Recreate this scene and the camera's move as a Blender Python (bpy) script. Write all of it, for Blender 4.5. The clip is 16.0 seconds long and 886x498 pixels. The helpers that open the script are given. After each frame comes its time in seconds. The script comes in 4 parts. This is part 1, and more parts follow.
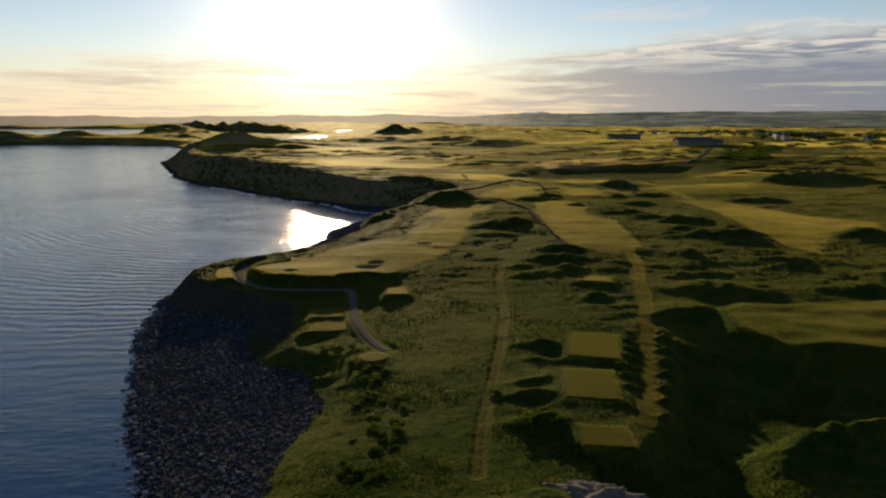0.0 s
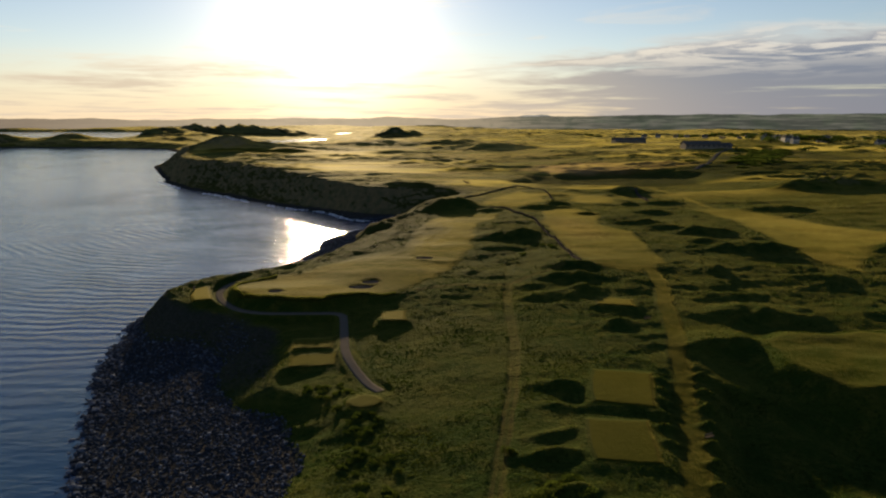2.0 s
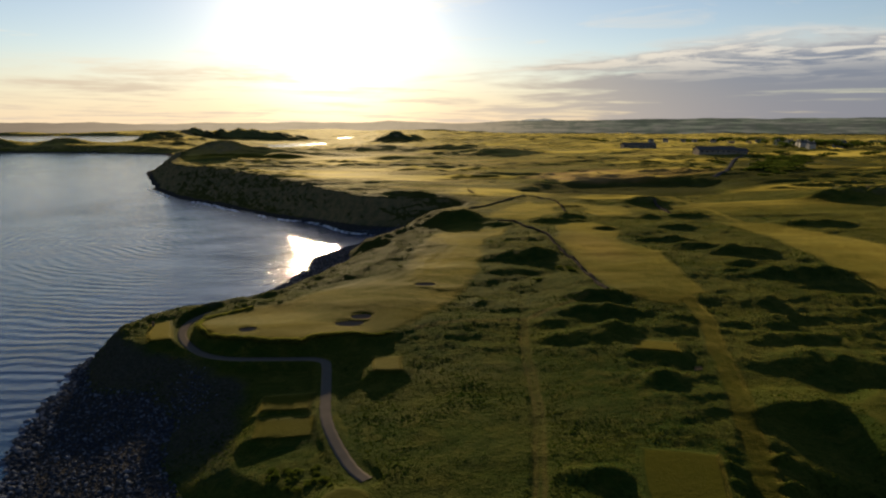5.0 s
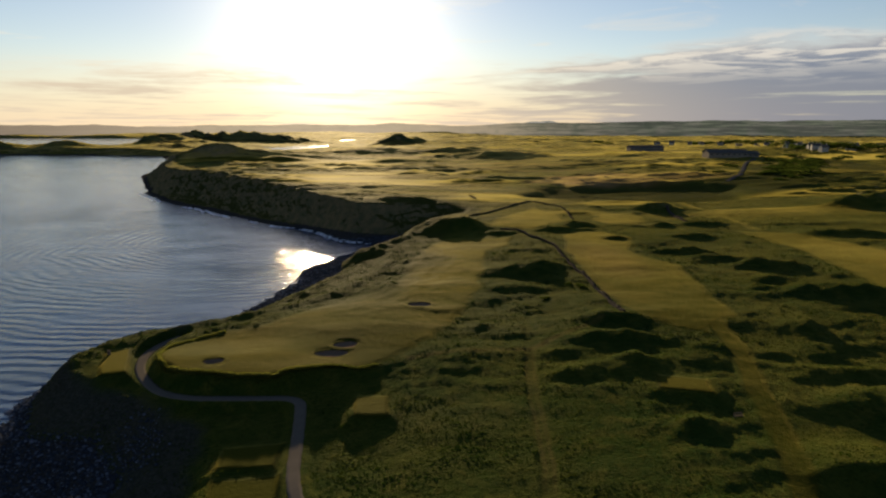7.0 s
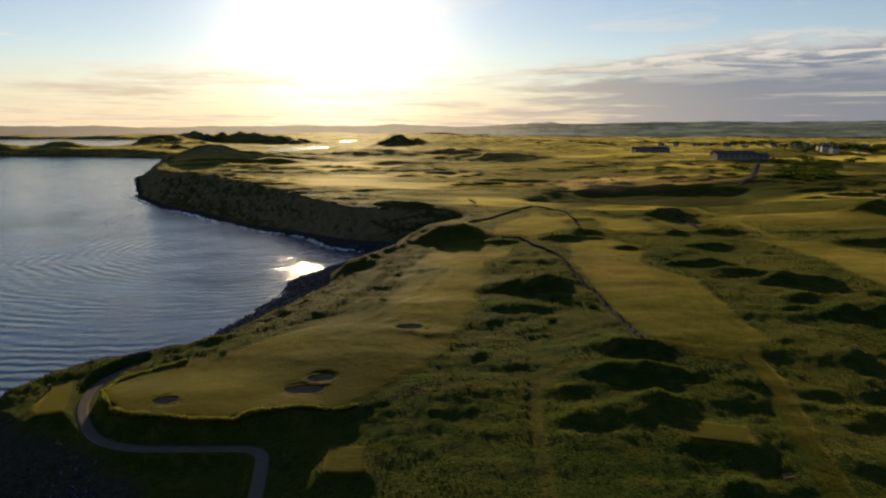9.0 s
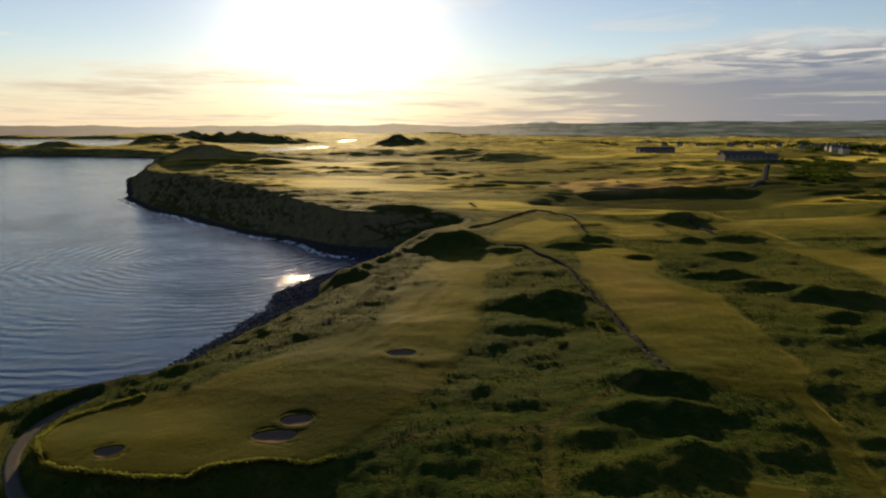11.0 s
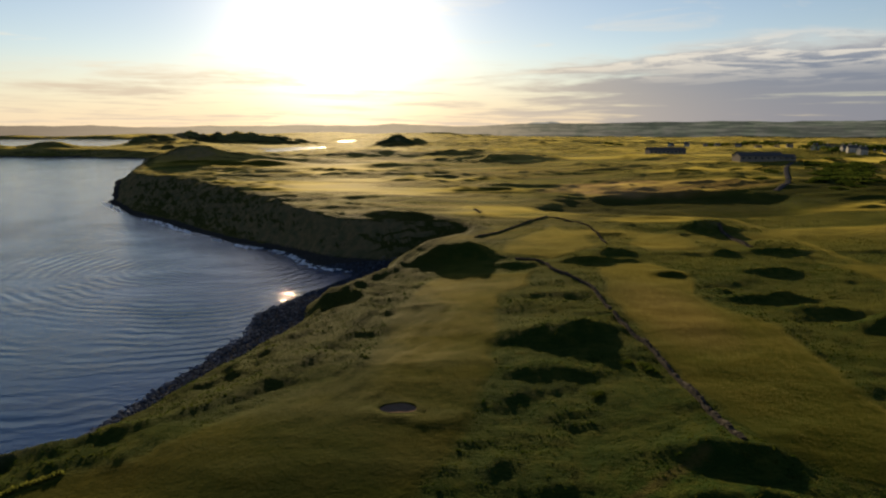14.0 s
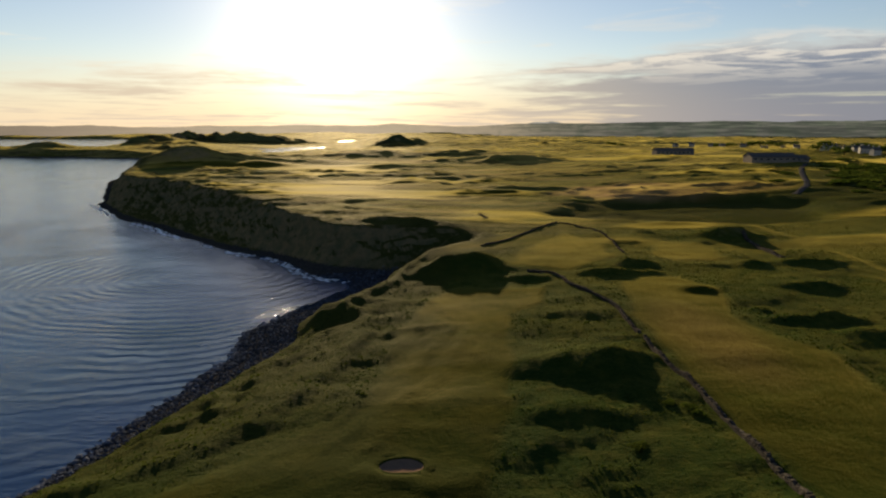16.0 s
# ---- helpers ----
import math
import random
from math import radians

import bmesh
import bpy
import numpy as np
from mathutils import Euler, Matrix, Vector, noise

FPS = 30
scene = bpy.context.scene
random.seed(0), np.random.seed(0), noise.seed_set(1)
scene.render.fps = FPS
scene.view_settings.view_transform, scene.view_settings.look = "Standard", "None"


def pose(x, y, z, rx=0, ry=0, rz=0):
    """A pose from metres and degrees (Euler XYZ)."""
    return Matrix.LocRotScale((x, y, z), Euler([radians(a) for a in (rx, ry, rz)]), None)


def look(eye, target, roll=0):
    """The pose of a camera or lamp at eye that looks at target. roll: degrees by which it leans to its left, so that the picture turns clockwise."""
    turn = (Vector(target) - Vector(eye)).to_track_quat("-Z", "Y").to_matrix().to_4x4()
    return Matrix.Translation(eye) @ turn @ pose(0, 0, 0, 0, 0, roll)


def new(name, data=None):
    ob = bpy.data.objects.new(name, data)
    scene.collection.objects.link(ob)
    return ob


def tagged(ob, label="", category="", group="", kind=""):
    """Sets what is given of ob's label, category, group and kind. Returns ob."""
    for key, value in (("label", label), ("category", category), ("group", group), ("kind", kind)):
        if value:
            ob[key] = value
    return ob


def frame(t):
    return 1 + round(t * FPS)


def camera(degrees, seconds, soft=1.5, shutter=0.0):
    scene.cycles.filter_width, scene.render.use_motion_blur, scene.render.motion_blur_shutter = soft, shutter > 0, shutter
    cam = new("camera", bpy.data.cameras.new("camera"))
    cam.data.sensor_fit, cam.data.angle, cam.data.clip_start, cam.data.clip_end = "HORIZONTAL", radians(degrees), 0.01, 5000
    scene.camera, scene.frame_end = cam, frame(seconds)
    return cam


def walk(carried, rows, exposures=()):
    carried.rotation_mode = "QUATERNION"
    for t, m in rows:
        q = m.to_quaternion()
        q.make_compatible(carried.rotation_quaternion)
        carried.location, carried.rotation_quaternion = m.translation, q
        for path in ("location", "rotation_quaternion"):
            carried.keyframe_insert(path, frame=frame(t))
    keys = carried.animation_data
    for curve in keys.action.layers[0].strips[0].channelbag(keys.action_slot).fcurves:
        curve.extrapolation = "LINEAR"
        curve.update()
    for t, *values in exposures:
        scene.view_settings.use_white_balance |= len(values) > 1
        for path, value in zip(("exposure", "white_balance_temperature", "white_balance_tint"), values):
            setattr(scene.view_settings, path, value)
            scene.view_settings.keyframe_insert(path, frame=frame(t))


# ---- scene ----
EXPOSURE = 1.68
cam = camera(70, 16.0, soft=2.2)
PATH = [
    (0.0, pose(0.00, 0.00, 61.69, 78.283, 0, -1.625)),
    (1.0, pose(0.13, 10.86, 61.76, 78.408, 0, -1.619)),
    (2.0, pose(0.10, 21.61, 61.89, 78.531, 0, -1.613)),
    (3.0, pose(-0.12, 32.15, 62.08, 78.652, 0, -1.599)),
    (4.0, pose(-0.15, 42.53, 62.25, 78.767, 0, -1.553)),
    (5.0, pose(0.39, 52.84, 62.34, 78.877, 0, -1.451)),
    (6.0, pose(1.43, 63.21, 62.31, 78.984, 0, -1.311)),
    (7.0, pose(2.75, 73.66, 62.20, 79.086, 0, -1.163)),
    (8.0, pose(4.12, 83.91, 62.11, 79.155, 0, -1.049)),
    (9.0, pose(5.32, 93.68, 62.12, 79.169, 0, -1.000)),
    (10.0, pose(6.15, 103.18, 62.17, 79.153, 0, -0.988)),
    (11.0, pose(6.49, 112.68, 62.14, 79.139, 0, -0.981)),
    (12.0, pose(6.46, 122.30, 62.03, 79.136, 0, -0.973)),
    (13.0, pose(6.22, 132.10, 61.86, 79.145, 0, -0.965)),
    (14.0, pose(5.75, 141.95, 61.74, 79.154, 0, -0.964)),
    (15.0, pose(5.04, 151.71, 61.74, 79.154, 0, -0.976)),
    (16.0, pose(4.19, 161.42, 61.82, 79.149, 0, -0.995)),
]
walk(cam, PATH, [(0.0, EXPOSURE)])

# ---- light: low evening sun ahead, sky with cloud banks ----
SUN_AZ, SUN_EL = radians(-8.2), radians(10.7)          # azimuth from +y towards +x
TO_SUN = Vector((math.sin(SUN_AZ) * math.cos(SUN_EL), math.cos(SUN_AZ) * math.cos(SUN_EL), math.sin(SUN_EL)))


class Nodes:
    """Short hand for building a node tree."""

    def __init__(self, tree):
        self.tree = tree
        tree.nodes.clear()

    def add(self, kind, values=None, **props):
        node = self.tree.nodes.new(kind)
        for key, value in props.items():
            setattr(node, key, value)
        for key, value in (values or {}).items():
            socket = node.inputs[key]
            if isinstance(value, bpy.types.NodeSocket):
                self.tree.links.new(value, socket)
            else:
                socket.default_value = value
        return node

    def math(self, op, a, b=0.0, c=0.0, clamp=False):
        return self.add("ShaderNodeMath", {0: a, 1: b, 2: c}, operation=op, use_clamp=clamp).outputs[0]

    def mix(self, fac, a, b, blend="MIX"):
        node = self.add("ShaderNodeMix", {0: fac, 6: a, 7: b}, data_type="RGBA", blend_type=blend)
        return node.outputs[2]

    def ramp(self, fac, lo, hi, to_lo=0.0, to_hi=1.0):
        return self.add("ShaderNodeMapRange", {0: fac, 1: lo, 2: hi, 3: to_lo, 4: to_hi}, interpolation_type="SMOOTHSTEP").outputs[0]

    def noise(self, vector, scale, detail=4.0, rough=0.55, distort=0.0):
        return self.add("ShaderNodeTexNoise", {"Vector": vector, "Scale": scale, "Detail": detail, "Roughness": rough, "Distortion": distort}).outputs[0]


def build_world():
    world = bpy.data.worlds.new("evening_sky")
    world.use_nodes = True
    scene.world = world
    n = Nodes(world.node_tree)
    sky = n.add("ShaderNodeTexSky", sky_type="NISHITA", sun_disc=False, sun_elevation=SUN_EL, sun_rotation=SUN_AZ,
                altitude=50.0, air_density=1.0, dust_density=0.05, ozone_density=1.2)
    base = n.mix(1.0, sky.outputs[0], (SKY * 1.01, SKY * 0.96, SKY * 1.07, 1), "MULTIPLY")
    way = n.add("ShaderNodeTexCoord").outputs["Generated"]
    xyz = n.add("ShaderNodeSeparateXYZ", {0: way})
    x, y, z = xyz.outputs
    toward = n.math("MAXIMUM", n.add("ShaderNodeVectorMath", {0: way, 1: TO_SUN}, operation="DOT_PRODUCT").outputs["Value"], 0.0)
    wide = n.math("POWER", toward, 100.0)
    tight = n.math("POWER", toward, 420.0)
    broad = n.math("POWER", toward, 14.0)
    base = n.mix(1.0, base, n.mix(broad, (0, 0, 0, 1), (0.13, 0.09, 0.04, 1)), "ADD")
    # bright forward scatter of thin high haze round the sun
    glow = n.mix(1.0, base, n.mix(wide, (0, 0, 0, 1), (0.60, 0.50, 0.38, 1)), "ADD")
    glow = n.mix(1.0, glow, n.mix(tight, (0, 0, 0, 1), (1.3, 1.25, 1.15, 1)), "ADD")
    # the glow runs down towards the horizon below the sun
    below = (math.sin(SUN_AZ) * math.cos(radians(5.5)), math.cos(SUN_AZ) * math.cos(radians(5.5)), math.sin(radians(5.5)))
    under = n.math("POWER", n.math("MAXIMUM", n.add("ShaderNodeVectorMath", {0: way, 1: below}, operation="DOT_PRODUCT").outputs["Value"], 0.0), 190.0)
    glow = n.mix(1.0, glow, n.mix(under, (0, 0, 0, 1), (0.85, 0.68, 0.42, 1)), "ADD")
    # cloud layers seen flat on: stretched towards the horizon
    flat = n.math("ADD", n.math("MAXIMUM", z, 0.0), 0.035)
    plan = n.add("ShaderNodeCombineXYZ", {0: n.math("DIVIDE", x, flat), 1: n.math("DIVIDE", y, flat), 2: n.math("MULTIPLY", z, 9.0)}).outputs[0]
    big = n.noise(plan, 0.33, 6.0, 0.55, 0.4)
    fine = n.noise(plan, 0.85, 7.0, 0.6, 0.3)
    body = n.math("ADD", n.math("MULTIPLY", big, 0.72), n.math("MULTIPLY", fine, 0.28))
    side = x
    # more cloud to the right of the sun, low wisps to its left
    top = n.ramp(side, -0.2, 0.60, 0.098, 0.138)
    edge = n.math("ADD", top, n.math("MULTIPLY", n.math("SUBTRACT", fine, 0.5), 0.075))
    low = n.ramp(n.math("SUBTRACT", edge, z), 0.0, 0.035)
    right = n.ramp(side, 0.0, 0.42)
    cover = n.math("MULTIPLY", right, 0.16)
    dense = n.ramp(n.math("ADD", body, cover), 0.47, 0.62)
    dense = n.math("MULTIPLY", dense, low)
    wisp = n.math("MULTIPLY", n.ramp(n.noise(plan, 0.8, 6.0, 0.6, 0.5), 0.60, 0.70), n.ramp(n.math("SUBTRACT", 0.22, z), 0.0, 0.06))
    dense = n.math("MAXIMUM", dense, n.math("MULTIPLY", wisp, 0.35))
    # sunlit upper rims, grey undersides
    rim = n.ramp(n.math("SUBTRACT", edge, z), 0.055, 0.0)
    rim = n.math("MAXIMUM", rim, n.math("MULTIPLY", n.ramp(fine, 0.46, 0.60), n.ramp(z, 0.045, 0.10)))
    long = n.add("ShaderNodeCombineXYZ", {0: n.math("MULTIPLY", n.math("DIVIDE", x, n.math("MAXIMUM", y, 0.1)), 5.0), 1: n.math("MULTIPLY", z, 62.0), 2: 0.0}).outputs[0]
    streak = n.noise(long, 1.0, 7.0, 0.6, 0.7)
    band = n.math("MULTIPLY", n.ramp(z, 0.060, 0.100), n.ramp(side, -0.05, 0.15))
    rim = n.math("MAXIMUM", rim, n.math("MULTIPLY", n.ramp(streak, 0.47, 0.60), band))
    grey = n.mix(n.ramp(side, -0.1, 0.5), (0.62, 0.50, 0.36, 1), (0.142, 0.166, 0.250, 1))
    pale = n.mix(n.ramp(side, -0.1, 0.6), (1.0, 0.86, 0.64, 1), (0.80, 0.72, 0.62, 1))
    cloud = n.mix(n.math("MULTIPLY", rim, 0.9), grey, pale)
    cloud = n.mix(1.0, cloud, n.mix(wide, (0, 0, 0, 1), (0.9, 0.74, 0.46, 1)), "ADD")
    cloud = n.mix(1.0, cloud, n.mix(tight, (0, 0, 0, 1), (1.3, 1.25, 1.15, 1)), "ADD")
    out = n.mix(n.math("MULTIPLY", dense, 0.85), glow, cloud)
    # warm murk just over the horizon
    murk = n.math("MULTIPLY", n.ramp(z, 0.115, 0.0), 0.72)
    murk_colour = n.mix(n.ramp(side, -0.1, 0.62), (0.76, 0.63, 0.48, 1), (0.25, 0.258, 0.295, 1))
    murk_colour = n.mix(1.0, murk_colour, n.mix(wide, (0, 0, 0, 1), (0.35, 0.30, 0.20, 1)), "ADD")
    murk_colour = n.mix(1.0, murk_colour, n.mix(under, (0, 0, 0, 1), (0.45, 0.36, 0.22, 1)), "ADD")
    out = n.mix(murk, out, murk_colour)
    back = n.add("ShaderNodeBackground", {"Color": out, "Strength": 0.33})
    n.add("ShaderNodeOutputWorld", {"Surface": back.outputs[0]})


SKY = 0.10
build_world()
sun = new("sun", bpy.data.lights.new("sun", "SUN"))
sun.data.energy, sun.data.angle, sun.data.color = 3.0, radians(1.2), (1.0, 0.75, 0.44)
sun.matrix_world = look(TO_SUN * 500, (0, 0, 0))


# ---- noise and plan geometry ----
def hashed(ix, iy, seed):
    h = (ix.astype(np.int64) * 374761393 + iy.astype(np.int64) * 668265263 + seed * 974634777) & 0xFFFFFFFF
    h = ((h ^ (h >> 13)) * 1274126177) & 0xFFFFFFFF
    return ((h ^ (h >> 16)) & 0xFFFFFF) / float(0x1000000)


def smooth_noise(x, y, seed=0):
    """Gradient noise in about -0.7 .. 0.7."""
    ix, iy = np.floor(x), np.floor(y)
    fx, fy = x - ix, y - iy
    u, v = fx * fx * fx * (fx * (fx * 6 - 15) + 10), fy * fy * fy * (fy * (fy * 6 - 15) + 10)

    def corner(dx, dy):
        a = hashed(ix + dx, iy + dy, seed) * 2 * np.pi
        return np.cos(a) * (fx - dx) + np.sin(a) * (fy - dy)

    a = corner(0, 0) + u * (corner(1, 0) - corner(0, 0))
    b = corner(0, 1) + u * (corner(1, 1) - corner(0, 1))
    return a + v * (b - a)


def fractal(x, y, size, octaves=4, seed=0, gain=0.5):
    total, amp = 0 * x, 1.0
    for k in range(octaves):
        total = total + amp * smooth_noise(x / size + 17.3 * k, y / size - 9.1 * k, seed + k)
        size, amp = size / 2.03, amp * gain
    return total


def step(a, b, v):
    s = np.clip((v - a) / (b - a), 0, 1)
    return s * s * (3 - 2 * s)


def from_line(points, x, y, closed=False):
    """Distance to a polyline."""
    pts = np.array(points, float)
    best = np.full(np.shape(x), 1e12)
    n = len(pts)
    for k in range(n if closed else n - 1):
        (ax, ay), (bx, by) = pts[k], pts[(k + 1) % n]
        dx, dy = bx - ax, by - ay
        s = np.clip(((x - ax) * dx + (y - ay) * dy) / (dx * dx + dy * dy), 0, 1)
        best = np.minimum(best, (x - ax - s * dx) ** 2 + (y - ay - s * dy) ** 2)
    return np.sqrt(best)


def inside(points, x, y):
    pts, odd = np.array(points, float), np.zeros(np.shape(x), bool)
    for (ax, ay), (bx, by) in zip(pts, np.roll(pts, -1, 0)):
        if ay != by:
            odd ^= ((ay > y) != (by > y)) & (x < (bx - ax) * (y - ay) / (by - ay) + ax)
    return odd


def signed(points, x, y):
    """Metres inside (+) or outside (-) of a closed outline."""
    return np.where(inside(points, x, y), 1, -1) * from_line(points, x, y, True)


def curve(points, per=4, closed=False):
    """Catmull-Rom through the points."""
    p = [np.array(q, float) for q in points]
    n, out = len(p), []
    for k in range(n if closed else n - 1):
        a, b = p[k - 1] if closed or k else p[0], p[k]
        c, d = p[(k + 1) % n], p[(k + 2) % n] if closed else p[min(k + 2, n - 1)]
        for j in range(per):
            s = j / per
            out.append(0.5 * (2 * b + (c - a) * s + (2 * a - 5 * b + 4 * c - d) * s * s + (3 * b - a - 3 * c + d) * s ** 3))
    if not closed:
        out.append(p[-1])
    return out


# ---- the plan: shore, cliff foot, cliff top ----
SHORE = [(0, -6000), (-10, -300), (-30, 0), (-42, 60), (-48, 96), (-58, 115), (-68, 139), (-79, 166), (-87, 192), (-91, 212), (-89, 226),
         (-80, 240), (-71, 251), (-65, 261), (-62, 274), (-60, 288), (-55, 303), (-51, 322), (-53, 345), (-48, 360), (-40, 376), (-29, 400),
         (-29, 414), (-49, 428), (-60, 448), (-77, 465), (-101, 482), (-140, 523), (-177, 566), (-212, 598), (-268, 679), (-277, 705), (-310, 770),
         (-371, 905), (-385, 960), (-430, 1200), (-560, 1430), (-760, 1510), (-1000, 1535)]
SHORE += [(-3000, 1600), (-7000, 1650), (-7000, 7000), (7000, 7000), (7000, -6000)]
FOOT = [(20, -6000), (8, -300), (-14, 0), (-24, 60), (-27, 91), (-26, 104), (-22, 122), (-28, 139), (-40, 146), (-48, 158), (-51, 175), (-62, 187),
        (-78, 191), (-86, 206), (-87, 215), (-85, 225), (-76, 237), (-66, 250), (-59, 260), (-55, 272), (-52, 284), (-47, 297), (-41, 313), (-35, 331),
        (-37, 346), (-33, 359), (-25, 371), (-16, 383), (-8, 397), (-3, 410), (-8, 420), (-24, 428), (-46, 437), (-57, 453), (-74, 470), (-98, 487), (-137, 528), (-174, 571), (-208, 603), (-263, 683)]
FOOT += [(-271, 707), (-304, 773), (-365, 908), (-379, 962), (-422, 1204), (-550, 1440), (-750, 1522), (-1000, 1550), (-3000, 1615), (-6990, 1665),
         (-6990, 6990), (6990, 6990), (6990, -6000)]
BRINK = [(60, -6000), (40, -300), (0, 0), (-14, 60), (-18, 91), (-18, 106), (-13, 124), (-19, 142), (-34, 151), (-37, 165), (-40, 184), (-57, 195),
         (-71, 202.5), (-79, 210), (-81, 216), (-77, 224), (-68, 233), (-52, 241), (-37, 252), (-27, 264), (-21, 281), (-16, 297), (-13, 313), (-16, 331),
         (-22, 341), (-17, 350), (-9, 366), (-3, 388), (3, 405), (13, 415), (24, 425), (27, 434), (22, 443), (4, 446), (-14, 446), (-28, 444), (-46, 455), (-72, 489),
         (-101, 535), (-136, 579), (-184, 637), (-250, 687), (-261, 712)]
BRINK += [(-278, 785), (-335, 915), (-350, 975), (-390, 1215), (-520, 1470), (-740, 1560), (-1000, 1590), (-3000, 1650), (-6980, 1700),
          (-6980, 6980), (6980, 6980), (6980, -6000)]
LAGOON = [(-7000, 1790), (-1500, 1740), (-1000, 1730), (-860, 1830), (-960, 2370), (-1200, 2900), (-1470, 3600), (-3000, 3900), (-7000, 4000)]

# known ground heights: x, y, z
SPOTS = np.array([(-74, 213, 10.0), (-60, 212, 8.6), (-45, 180, 6.5), (-23, 194, 7.8), (-11, 149, 7.2), (-28, 163, 5.6), (-10, 120, 6.0), (0, 60, 6.0), (41, 111, 8.3), (51, 143, 8.6),
                  (59, 176, 11.0), (-9, 188, 9.0), (28, 212, 11.6), (28, 245, 11.8), (-17, 216, 12.6), (0, 247, 12.8), (-45, 240, 11.5), (52, 231, 14.6), (96, 217, 13.2), (49, 280, 14.2),
                  (88, 318, 14.4), (21, 350, 13.6), (-14, 330, 11.5), (52, 328, 15.2), (78, 367, 16.0), (138, 410, 16.0), (150, 250, 15.0), (120, 100, 4.5), (84, 108, 4.5), (64, 118, 5.0), (0, 430, 16.0)])
SPOTS = np.vstack([SPOTS, [(246, 560, 25.5), (60, 560, 19.0), (-120, 600, 21.0), (-64, 505, 19.5), (-22, 462, 18.5), (-230, 715, 24.0), (-240, 830, 31.0), (0, 800, 26.0), (282, 853, 33.0), (345, 750, 30.5),
                           (700, 900, 30.0), (-330, 1000, 24.0), (0, 1300, 24.0), (600, 1400, 21.0), (400, 100, 12.0), (600, 500, 20.0)]])


def plate_weights():
    p = SPOTS[:, :2] / 100
    d = np.sqrt(((p[:, None] - p[None]) ** 2).sum(-1)) + 1e-9
    k = d * d * np.log(d) + 0.02 * np.eye(len(p))
    one = np.c_[np.ones(len(p)), p]
    m = np.block([[k, one], [one.T, np.zeros((3, 3))]])
    return np.linalg.solve(m, np.r_[SPOTS[:, 2], 0, 0, 0])


WEIGHTS = plate_weights()


def lie(x, y):
    """The broad rise and fall of the land, without dunes."""
    px, py = np.clip(x, -400, 720) / 100, np.clip(y, 40, 1400) / 100
    z = WEIGHTS[-3] + WEIGHTS[-2] * px + WEIGHTS[-1] * py
    for (sx, sy, _), w in zip(SPOTS, WEIGHTS):
        d2 = (px - sx / 100) ** 2 + (py - sy / 100) ** 2 + 1e-12
        z = z + w * 0.5 * d2 * np.log(d2)
    return z


# mounds and dunes: x, y, half width, half depth, height
DUNES_SOUTH = [(58, 94, 4, 2.8, 1.6), (63.5, 97, 5, 3.0, 2.6), (70, 99, 6, 3.2, 3.2), (78, 100.5, 7, 3.4, 3.2), (87, 102, 8, 3.6, 3.0), (18, 80, 7, 5, 2.2), (27, 141, 5, 2.4, 1.2), (25, 131.5, 5, 1.4, 0.7), (22.5, 122.5, 5.4, 1.4, 0.8), (21, 115.5, 5.6, 1.3, 0.8),
               (20.5, 104, 4.4, 2.6, 1.7), (90, 182, 13, 5.5, 2.2), (72, 162, 8.5, 5.5, 3.0), (132, 182, 8, 3.5, 1.2), (86, 196.5, 11.5, 2.8, 1.0), (49.5, 175.5, 3.6, 3.2, 1.3)]
DUNES_MID = [(35.2, 199.4, 7.5, 3.0, 1.2), (46.8, 202, 4.2, 4.2, 1.5), (45, 216.8, 10, 3.8, 1.5), (51.5, 230, 7.2, 4.2, 1.5), (37.8, 286.2, 12.5, 6.0, 2.4), (117.8, 284.6, 10.5, 5.2, 3.0), (111, 266.6, 7, 2.6, 1.1),
             (104, 255, 4, 3, 1.4), (121.7, 249.6, 13, 6, 2.8), (93.3, 220.2, 5.4, 4.2, 1.8), (177, 251, 9, 6, 2.6), (124.6, 213, 8.7, 4, 1.4), (32, 208.7, 5.3, 2, 0.6), (1.1, 243.6, 6, 2.6, 0.5), (9.5, 245, 5.3, 2.8, 0.5),
             (16, 229.7, 3.6, 2.2, 0.5), (20.7, 250.4, 4.5, 2.4, 0.5), (90, 319.6, 4, 2.6, 1.3), (99.4, 311, 10, 4, 2.1), (106.5, 298.6, 10, 3.5, 1.7), (47.4, 301, 4.6, 2.2, 0.8)]
DUNES_NORTH = [(73, 372.6, 6.6, 4.4, 2.3), (60, 360.5, 9, 3.4, 1.7), (94, 372.6, 8.7, 2.2, 0.7), (76.3, 359.5, 5.6, 2.2, 0.8), (82, 340.4, 5.6, 3, 1.1), (133.7, 371.6, 11, 3.6, 1.7), (117.3, 343.8, 9.5, 3.2, 1.4),
               (114.2, 371.3, 4.8, 3.2, 1.5), (127.6, 423, 11, 6.5, 3.2), (97, 433.5, 7.7, 3.2, 1.4), (81.3, 412, 6.4, 3, 1.2), (14.8, 375, 14, 9, 4.8), (-0.2, 314.8, 6.4, 1.9, 0.9), (35.9, 359, 10.5, 3, 1.4),
               (187, 341, 17, 6, 2.6), (263, 427, 32, 15, 6.0), (-8, 458, 16, 7, 2.0)]
